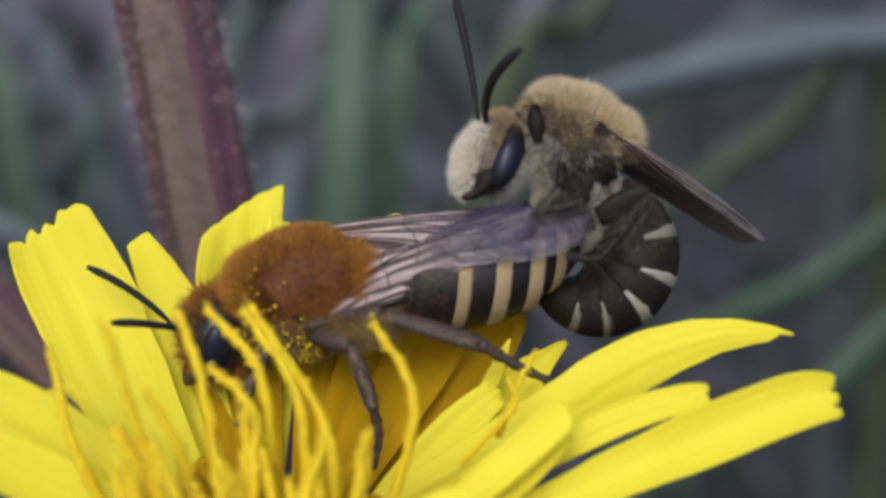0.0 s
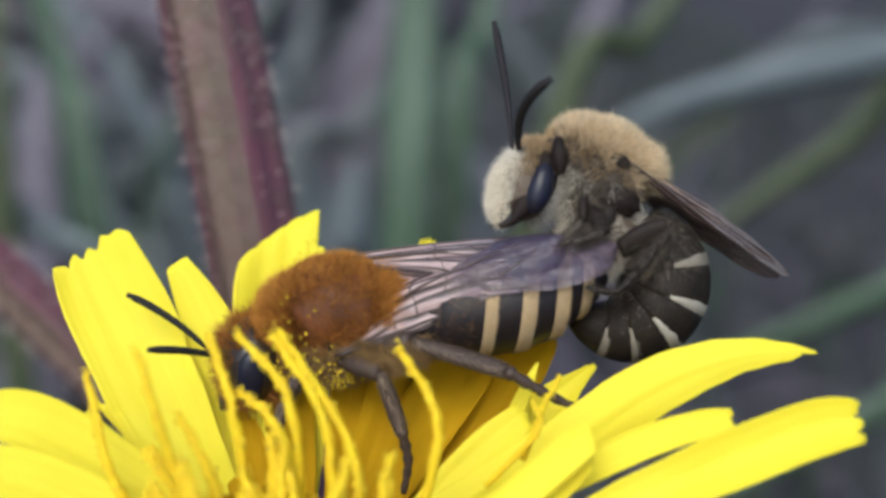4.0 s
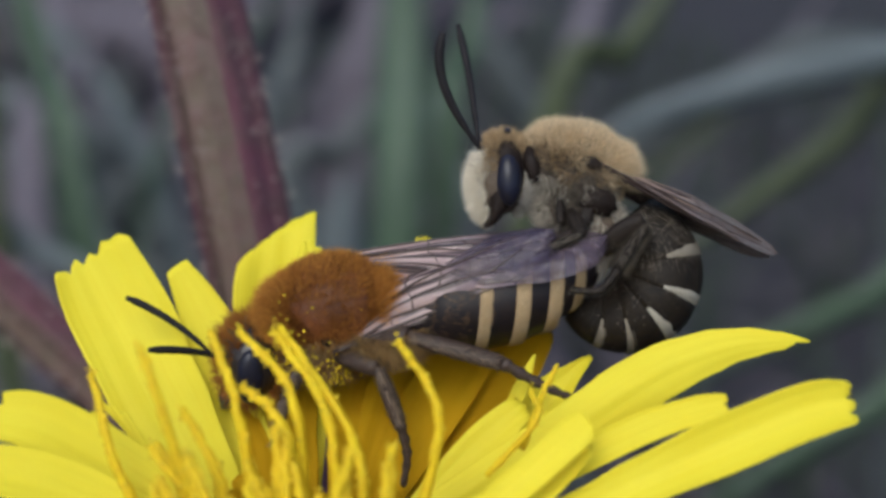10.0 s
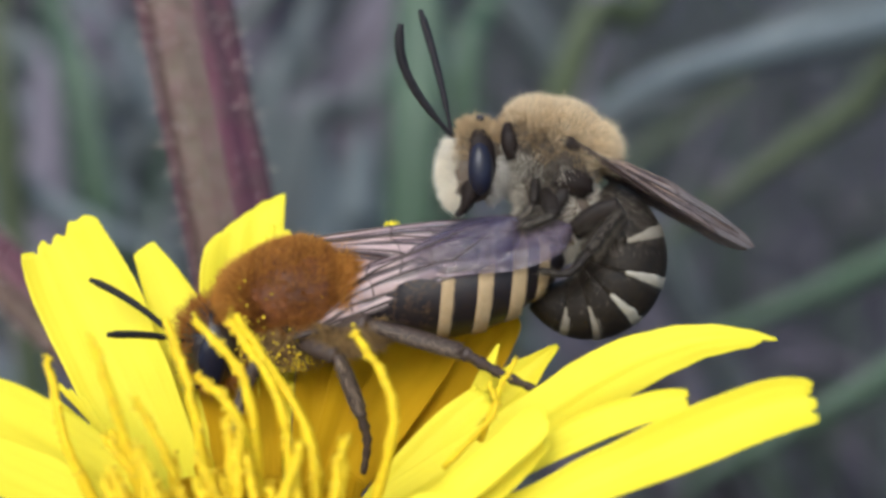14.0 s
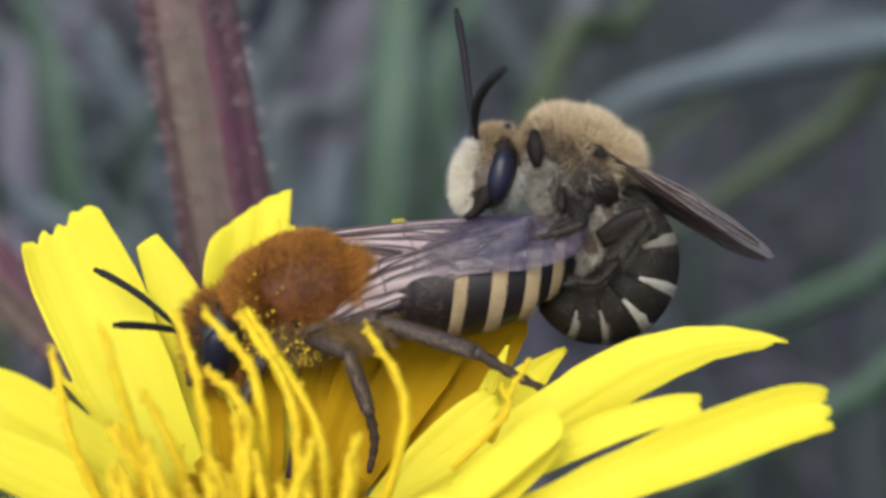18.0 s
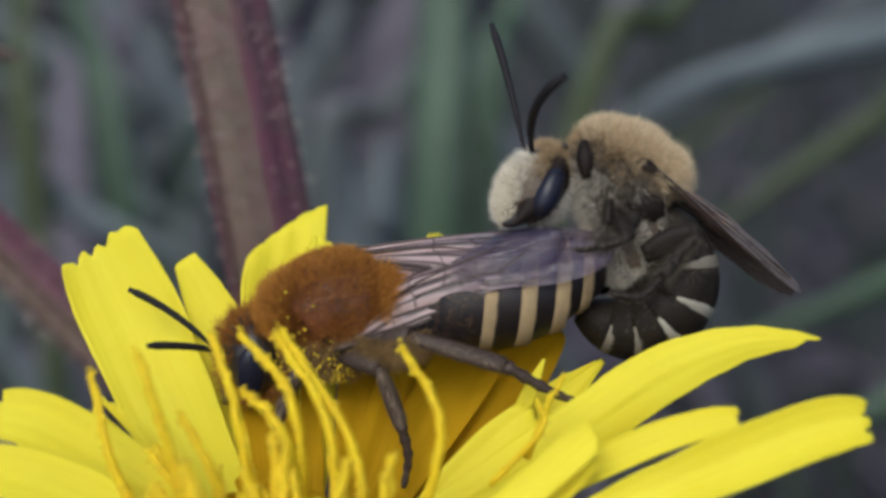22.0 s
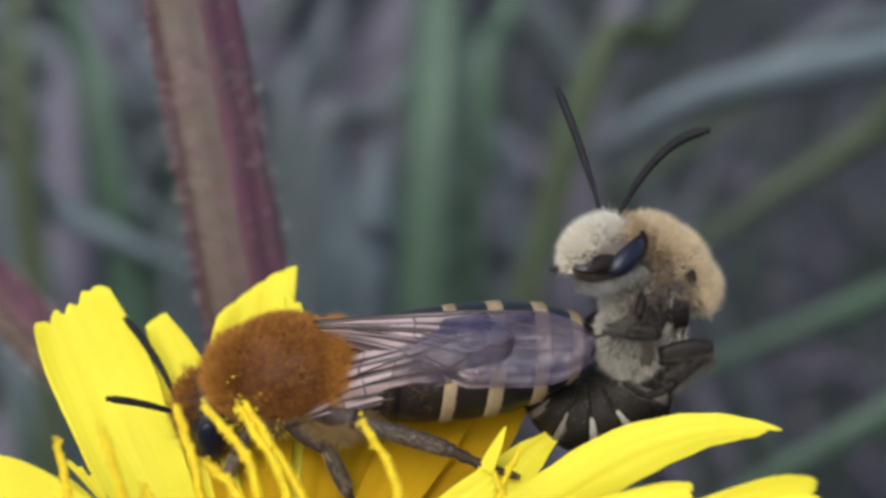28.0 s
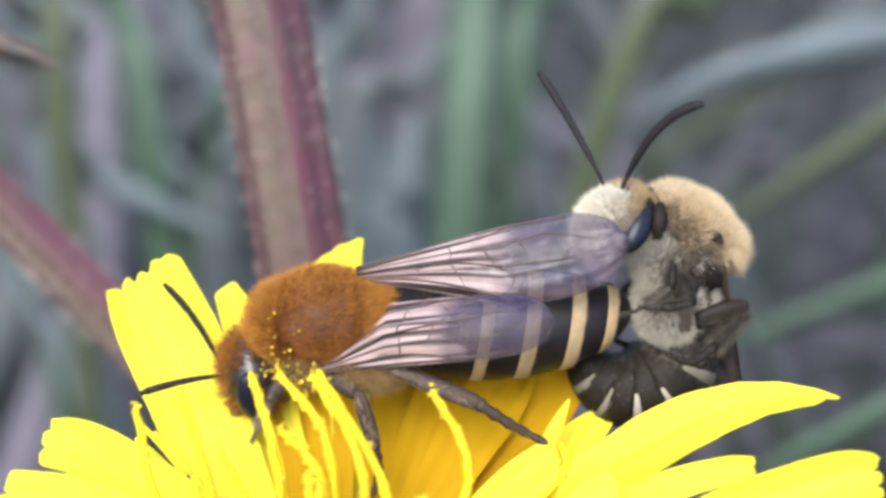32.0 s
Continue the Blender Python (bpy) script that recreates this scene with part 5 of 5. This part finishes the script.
leg(male, [(-0.3, -0.8, -1.0), (0.0, -1.3, -1.8), (-0.2, -1.1, -2.6), (-0.3, -0.9, -3.0), (-0.5, -0.7, -3.3)], 0.15, 151, 0.3, broad=1.2, material=M_LEGM, hair_material=M_SIDE, dense=1.6, shin=0.8)
leg(male, [(0.1, -1.0, -1.3), (0.6, -1.75, -1.9), (-0.05, -1.8, -2.55), (-0.3, -1.7, -2.8), (-0.55, -1.5, -2.95)], 0.18, 155, 0.3, broad=1.2, material=M_LEGM, hair_material=M_SIDE, dense=1.6, shin=0.8)
leg(male, [(1.4, -1.1, -2.0), (2.3, -1.5, -0.8), (2.0, -1.8, -2.4), (1.7, -1.85, -3.2), (0.9, -1.75, -3.5)], 0.33, 159, 0.34, broad=1.4, material=M_LEGM, hair_material=M_SIDE, dense=2.4, shin=0.62)
leg(male, [(-0.3, 0.8, -1.0), (0.0, 1.2, -1.8), (-0.2, 1.1, -2.6), (-0.3, 0.9, -3.0), (-0.5, 0.7, -3.3)], 0.15, 163, 0.3, broad=1.35, material=M_LEGM, hair_material=M_SIDE, dense=0.8)
leg(male, [(0.1, 1.0, -1.3), (0.5, 1.8, -2.0), (-0.3, 1.9, -2.8), (-0.9, 1.8, -3.1), (-1.5, 1.6, -3.2)], 0.18, 167, 0.3, broad=1.35, material=M_LEGM, hair_material=M_SIDE, dense=0.8)
leg(male, [(1.4, 1.1, -2.0), (2.3, 1.5, -0.8), (2.0, 1.8, -2.4), (1.6, 1.85, -3.2), (0.9, 1.75, -3.5)], 0.33, 171, 0.34, broad=1.4, material=M_LEGM, hair_material=M_SIDE, dense=1.5, shin=0.62)
M_WINGS = [wing(male, "forewing", 6.5, 1.6, "smoky brown folded forewing with dark veins", None, M_WINGM),
           wing(male, "forewing", 6.5, 1.6, "smoky brown folded forewing with dark veins", None, M_WINGM),
           wing(male, "hindwing", 4.6, 1.2, "smoky brown hindwing", None, M_WINGM),
           wing(male, "hindwing", 4.6, 1.2, "smoky brown hindwing", None, M_WINGM)]


# ---- grass, litter and stones over the ground ----
def scatter(name, label, category, count, seed, material, make, near=60, far=900, wide=0.75, bare=0.0):
    r = random.Random(seed)
    shapes = []
    for _ in range(count):
        y = near + (far - near) * r.random() ** 1.5
        x = r.uniform(-1, 1) * (60 + y * wide)
        if x > 12 + 0.1 * y and r.random() < bare:
            continue
        shapes.append(make(r, x, y))
    for _ in range(count * 3 // 4):
        turn, reach = r.uniform(0, 2 * math.pi), 90 + 600 * r.random() ** 0.8
        x, y = reach * math.cos(turn), reach * math.sin(turn)
        if y < near or abs(x) > 60 + y * wide:
            shapes.append(make(r, x, y))
    v, f = merge(*shapes)
    tagged(new(name, mesh_of(v, f, material, name=name)), label, category, kind="stuff")


def tuft_blade(r, x, y):
    h = r.uniform(18, 60) * (1 if y > 160 else 0.6)
    a, b = r.uniform(-.6, .6) * h, r.uniform(-.5, .5) * h
    return ribbon([(x, y, -2), (x + a * .25, y + b * .25, h * .6), (x + a, y + b, h)], r.uniform(1.5, 3.6), 0.2, 6, 3, 0.2)


def straw(r, x, y):
    a, l = r.uniform(0, 3.1), r.uniform(10, 45)
    d = Vector((math.cos(a), math.sin(a), r.uniform(-.05, .2))) * l
    p = Vector((x, y, r.uniform(1, 7)))
    return ribbon([p - d / 2, p + Vector((0, 0, 3)), p + d / 2], r.uniform(1.5, 5), 0.15, 5, 3, 0.3)


def pebble(r, x, y):
    s = r.uniform(2, 7)
    return ellipsoid((x, y, s * 0.3), (s, s * r.uniform(.6, 1), s * r.uniform(.4, .7)), 9, 6, 0.2)


scatter("grass", "short green meadow grass, out of focus", "grass", 2000, 3, M_GRASS, tuft_blade, bare=0.5)
scatter("plant_litter", "dry grey-brown dead leaves and straw on the soil", "litter", 2200, 4, M_LITTER, straw, bare=0.75)
scatter("pebbles", "small grey stones on the soil", "stones", 260, 6, M_STONE, pebble)


# ---- movement ----
# seconds; large bee: x, z, roll, pitch, turn
FEMALE = [
    (0, -3.55, -0.42, 22, -7, 0), (6, -3.55, -0.55, 22, -7, 0), (13, -3.65, -0.5, 22, -7, 0), (19, -3.6, -0.45, 22, -7, 0), (23, -3.75, -0.45, 22, -7, 0),
    (25.5, -3.75, -0.45, 22, -7, 0), (26.5, -4, -0.5, 32, -6, 0), (27.5, -4.3, -0.5, 42, -6, 0), (28.5, -4.3, -0.5, 42, -6, 0), (29, -4.45, -0.45, 40, -5, 0), (29.5, -4.7, -0.35, 36, -3, 0),
    (30, -5.05, -0.3, 26, -5, 0), (30.5, -5.5, -0.05, 26, -6, 0), (31, -5.35, 0.1, 30, -3.5, 0), (32, -5.2, 0.1, 30, -3, 0)]
# large bee's antennae: near and far angle from upright
F_ANTENNAE = [(0, -69, -42, 45), (25.5, -69, -42, 45), (27.5, -60, -19, 40), (29, -60, -19, 38), (30, -86, -14, 25), (30.5, -104, -20, 22), (31, -97, -21, 22), (32, -94, -23, 22)]
# how far the large bee's abdomen is stretched out
F_STRETCH = [(0, 0), (25.5, 0), (27.5, 1), (32, 1)]
# wings: lift of near and far wing in degrees, and how far they swing out
F_WINGS = [(0, 0, 0, 0), (25.5, 0, 0, 0), (27.5, -3, -2, 0), (29, -2, 0, 0), (29.5, 2, 8, 0.4), (30, 4, 18, 1), (30.5, 1, 18, 1), (31, -2.5, 17, 0.85), (32, -3, 16, 0.8)]
# small bee: head x, z; thorax x, z; slope of its wings; head pitch; turn to the camera; near and far antenna
MALE = [
    (0, 2.01, 3.32, 4.88, 4.43, 34, 30, 15, 10, -10), (1, 2.25, 3.53, 4.61, 4.43, 38, 30, 15, 8, -12), (2, 1.92, 3.40, 4.57, 4.34, 30, 20, 10, -4, -8),
    (4.5, 2.23, 3.29, 4.81, 4.21, 36, 28, 15, 12, -8), (5, 2.22, 3.25, 4.76, 4.13, 38, 30, 15, 20, -5), (6, 1.69, 3.37, 4.38, 4.36, 25, 25, 12, -4, -20),
    (7, 1.48, 3.01, 4.08, 3.87, 26, 20, 8, -8, -10), (7.5, 2.25, 3.59, 5.00, 4.23, 32, 30, 12, 2, -5), (8, 3.29, 4.23, 6.21, 4.64, 44, 45, 18, 12, 2),
    (8.5, 2.41, 3.78, 5.42, 4.35, 34, 20, 8, -8, -4), (9, 1.84, 3.45, 4.84, 4.16, 31, 8, 3, -17, -8), (10, 1.57, 3.36, 4.28, 3.99, 30, 10, 4, -18, -8),
    (10.5, 1.43, 3.20, 4.29, 4.18, 29, 8, 3, -19, -8), (11, 1.39, 3.16, 4.21, 4.12, 22, 12, 5, -8, -5), (11.5, 2.35, 3.65, 5.10, 4.27, 32, 25, 10, -2, 0),
    (12, 2.18, 3.34, 5.17, 4.22, 33, 24, 12, 2, -4), (13, 1.74, 3.21, 4.59, 4.07, 33, 3, 2, -22, -8), (14, 1.74, 3.32, 4.63, 4.22, 33, 10, 4, -25, -14),
    (16.5, 2.01, 3.27, 4.81, 4.17, 33, 25, 10, 5, -6), (17, 2.07, 3.25, 4.94, 4.19, 32, 28, 12, 10, -4), (18, 1.87, 3.12, 4.91, 4.03, 32, 20, 10, 8, -8),
    (19, 1.93, 3.22, 5.13, 4.15, 36, 28, 15, 5, -7), (19.5, 2.50, 3.62, 5.61, 4.20, 38, 32, 18, 10, -5), (20, 5.94, 4.67, 8.24, 3.87, 68, 52, 33, 72, 24),
    (20.5, 5.00, 4.25, 7.60, 3.98, 66, 60, 38, 50, 8), (21, 3.30, 3.33, 6.16, 3.90, 42, 45, 25, 12, -10), (21.5, 2.78, 3.03, 5.72, 3.71, 42, 40, 20, 15, -15),
    (22, 2.27, 3.08, 5.28, 3.99, 39, 35, 18, 15, -14), (23, 2.35, 3.30, 5.52, 4.38, 40, 35, 18, 15, -12), (23.5, 2.63, 3.51, 5.61, 4.41, 44, 40, 22, 25, -4),
    (24, 5.29, 3.98, 7.37, 3.84, 76, 65, 38, 72, 14), (24.5, 4.62, 3.81, 7.03, 3.87, 70, 58, 34, 50, 0), (25, 3.62, 3.81, 5.79, 4.22, 54, 50, 27, 28, -8),
    (25.5, 3.32, 3.70, 5.65, 4.19, 52, 46, 27, 20, -10), (27.5, 5.53, 3.47, 7.44, 3.38, 80, 62, 39, 48, 5), (28, 5.33, 3.35, 7.22, 3.37, 80, 62, 39, 45, -19),
    (28.5, 5.04, 2.89, 7.11, 3.38, 76, 52, 39, 42, -28), (29, 4.34, 2.54, 6.42, 3.40, 74, 38, 40, 37, -60), (29.5, 4.35, 2.14, 6.33, 2.72, 76, 50, 40, 45, -52),
    (30, 5.00, 1.12, 6.55, 0.99, 86, 72, 40, 85, -5), (30.5, 5.17, 2.30, 7.12, 2.11, 78, 66, 40, 72, -10), (31, 4.97, 2.90, 7.04, 2.78, 70, 60, 39, 58, -27),
    (32, 3.70, 3.43, 6.11, 3.62, 63, 45, 39, 41, -31),]
# curled abdomen: shift of its tip and turn
M_CURL = [(0, 0, 0, 2), (8, 0.1, 0, 6), (13, 0, 0, 0), (19.5, 0, 0, 2), (20, 0, 0.1, 32), (20.5, 0, 0.1, 26), (21, 0, 0, 8), (23.5, 0, 0, 6), (24, -0.1, 0.15, 36), (24.5, 0, 0.1, 30), (25, 0, 0, 14), (25.5, 0, 0, 14), (27.5, -0.4, 0.1, 40), (29, -0.5, 0.05, 36), (30, -1.0, -0.2, 54), (31, -1.0, 0, 44), (32, -0.95, 0.05, 40)]


# the petal under the small bee: lift in degrees
PETAL_LIFT = [(0, 0.6), (2, 1.0), (4.5, 1.5), (5.5, 3.4), (6, 3.9), (6.5, 3.0), (7, 0.5), (8, 0.7), (9, 0), (10.5, 1.3), (12, 2.2), (13, -0.9), (14, 0.5), (17, 1.5), (18, 1.1), (20, 0.9), (22, 2.9), (23, 2.0), (24, 2.3), (25, 1.8), (28, 0.8), (29, 1.1), (30, -1.9), (30.5, -0.4), (31, 1.6), (32, 2.0)]


# the narrow petal behind the large bee: lean away in degrees once she has shifted
PEEP_LEAN = [(0, 0), (22.5, 0), (24.5, -14), (32, -14)]


def at_time(rows, t):
    """Values between rows, easing from one to the next."""
    for a, b in zip(rows, rows[1:]):
        if t <= b[0]:
            k = (t - a[0]) / (b[0] - a[0])
            k = k * k * (3 - 2 * k)
            return [p + (q - p) * k for p, q in zip(a[1:], b[1:])]
    return list(rows[-1][1:])


def female_pose(t):
    x, z, rx, ry, rz = at_time(FEMALE, t)
    return RIG @ mm_pose(x, 0.0, z, rx, ry, rz)


F_HEADS = [(0, -2.5, -1.5, 10), (25.5, -2.5, -1.5, 10), (27.5, -2.3, -1.8, 5), (29.5, -2.3, -1.8, 5), (30.5, -2.15, -2.1, 0), (32, -2.15, -2.1, 0)]


def upright(angle, toward):
    """Turn of an antenna that leans by angle to the right and toward or away from the viewer."""
    return pose(0, 0, 0, 0, angle, 0) @ pose(0, 0, 0, toward, 0, 0)


def motions():
    times = [i * 0.25 for i in range(129)]
    body = [female_pose(t) for t in times]
    walk(female, list(zip(times, body)))
    ants, wings = ([], []), ([], [], [], [])
    nods = []
    plates = [[] for _ in F_SLIDE]
    for t, m in zip(times, body):
        hx, hz, nod = at_time(F_HEADS, t)
        head_rel = mm_pose(hx, 0, hz, 0, nod, 8)
        nods.append((t, head_rel))
        head_turn = (RIG.inverted() @ m @ head_rel).to_3x3().inverted().to_4x4()
        near, far, toward = at_time(F_ANTENNAE, t)
        ants[0].append((t, Matrix.Translation(Vector((-0.7, -0.35, 0.15)) * MM) @ head_turn @ upright(near, toward)))
        ants[1].append((t, Matrix.Translation(Vector((-1.0, 0.3, -0.2)) * MM) @ head_turn @ upright(far, 2)))
        up_n, up_f, out = at_time(F_WINGS, t)
        a, b = radians(up_n), radians(up_f)
        hang = Vector((-0.05, -0.95, -0.32)).lerp(Vector((-0.08, -0.55, -0.8)), out)
        ext = at_time(F_STRETCH, t)[0]
        wings[0].append((t, basis((0.1 + 0.1 * ext, -1.62 - 0.1 * out, -0.98), (math.cos(a), -0.25 * out, 0.265 + 0.03 * ext + math.sin(a)), (-0.05, 0.86 - 0.2 * out, 0.5))))
        wings[1].append((t, basis((0.25 + 1.0 * ext, 0.75 - 0.15 * ext, 1.14 + 0.2 * out), (math.cos(b), -0.05, 0.02 + math.sin(b)), hang)))
        wings[2].append((t, basis((0.4 + 0.1 * ext, -1.57 - 0.1 * out, -0.95), (math.cos(a), -0.25 * out, 0.26 + 0.03 * ext + math.sin(a)), (-0.05, 0.86 - 0.2 * out, 0.5))))
        wings[3].append((t, basis((0.9 + 0.6 * ext, 0.75 - 0.15 * ext, 1.07 + 0.2 * out), (math.cos(b), -0.05, 0.02 + math.sin(b)), hang)))
        for k, slide in enumerate(F_SLIDE):
            plates[k].append((t, mm_pose(slide * (1 - ext), 0, 0)))
    for ob, rows in zip(f_tergites, plates):
        walk(ob, rows)
    walk(f_head, nods)
    for ob, rows in zip(F_ANT, ants):
        walk(ob, rows)
    for ob, rows in zip(F_WING, wings):
        walk(ob, rows)

    hinge = mm_pose(*LONG_PETALS["under_bee"]["stations"][0][:3])
    walk(petals["under_bee"], [(t, hinge @ mm_pose(0, 0, 0, 0, -at_time(PETAL_LIFT, t)[0], 0) @ hinge.inverted()) for t in times])
    hinge = mm_pose(*LONG_PETALS["low"]["stations"][0][:3])
    walk(petals["low"], [(t, hinge @ mm_pose(0, 0, 0, 0, -2.0 * at_time(PETAL_LIFT, t)[0], 0) @ hinge.inverted()) for t in times])
    hinge = mm_pose(*PETALS[15][0])
    walk(petals[15], [(t, hinge @ mm_pose(0, 0, 0, at_time(PEEP_LEAN, t)[0], 0, 0) @ hinge.inverted()) for t in times])
    roots, heads, curls, feelers, folds = [], [], [], ([], []), ([], [], [], [])
    for t in times:
        hx, hz, tx, tz, slope, hp, turn, near, far = at_time(MALE, t)
        upr = max(0.0, min(1.0, (slope - 35) / 40))
        root = mm_pose(tx, 0.3, tz, 0, slope - 7 - 26 * upr, turn * 0.5) @ mm_pose(0.55 * upr, 0, -0.65)
        drop = -0.10 - math.tan(radians(36 * upr))
        for k, (y, x, z, w, tilt) in enumerate(((-1.35, 0.1, 0.35, 0.9, 0.5), (1.35, 0.1, 0.35, -0.95, 0.3), (-1.25, 0.3, 0.25, 0.9, 0.5), (1.25, 0.3, 0.25, -0.95, 0.3))):
            folds[k].append((t, basis((x, y, z), (1, -0.04 * y + 0.4 * upr, drop), (0.02, w, tilt))))
        head = mm_pose(hx, 0.1 - 0.9 * upr, hz, 0, hp, turn)
        sx, sz, ca = at_time(M_CURL, t)
        curl = mm_pose(TIP.x + sx, TIP.y + 0.3 + 0.7 * upr, TIP.z + sz, 0, ca, 0)
        roots.append((t, RIG @ root))
        heads.append((t, root.inverted() @ head))
        curls.append((t, root.inverted() @ curl))
        turn_back = head.to_3x3().inverted().to_4x4()
        bow = max(0.0, min(1.0, (near + 8) / 10)) * (1 - upr)
        feelers[0].append((t, Matrix.Translation(Vector((-0.62, -0.3, 0.55)) * MM) @ turn_back @ upright(near - 18 - 9 * bow, 14 + 52 * bow + 48 * max(0.0, min(1.0, (near - 68) / 17)))))
        feelers[1].append((t, Matrix.Translation(Vector((-0.62, 0.3, 0.55)) * MM) @ turn_back @ upright(far + 4, -14)))
    walk(male, roots)
    walk(m_head, heads)
    walk(m_abd, curls)
    for ob, rows in zip(M_WINGS, folds):
        walk(ob, rows)
    for ob, rows in zip(M_ANTS, feelers):
        walk(ob, rows)


motions()
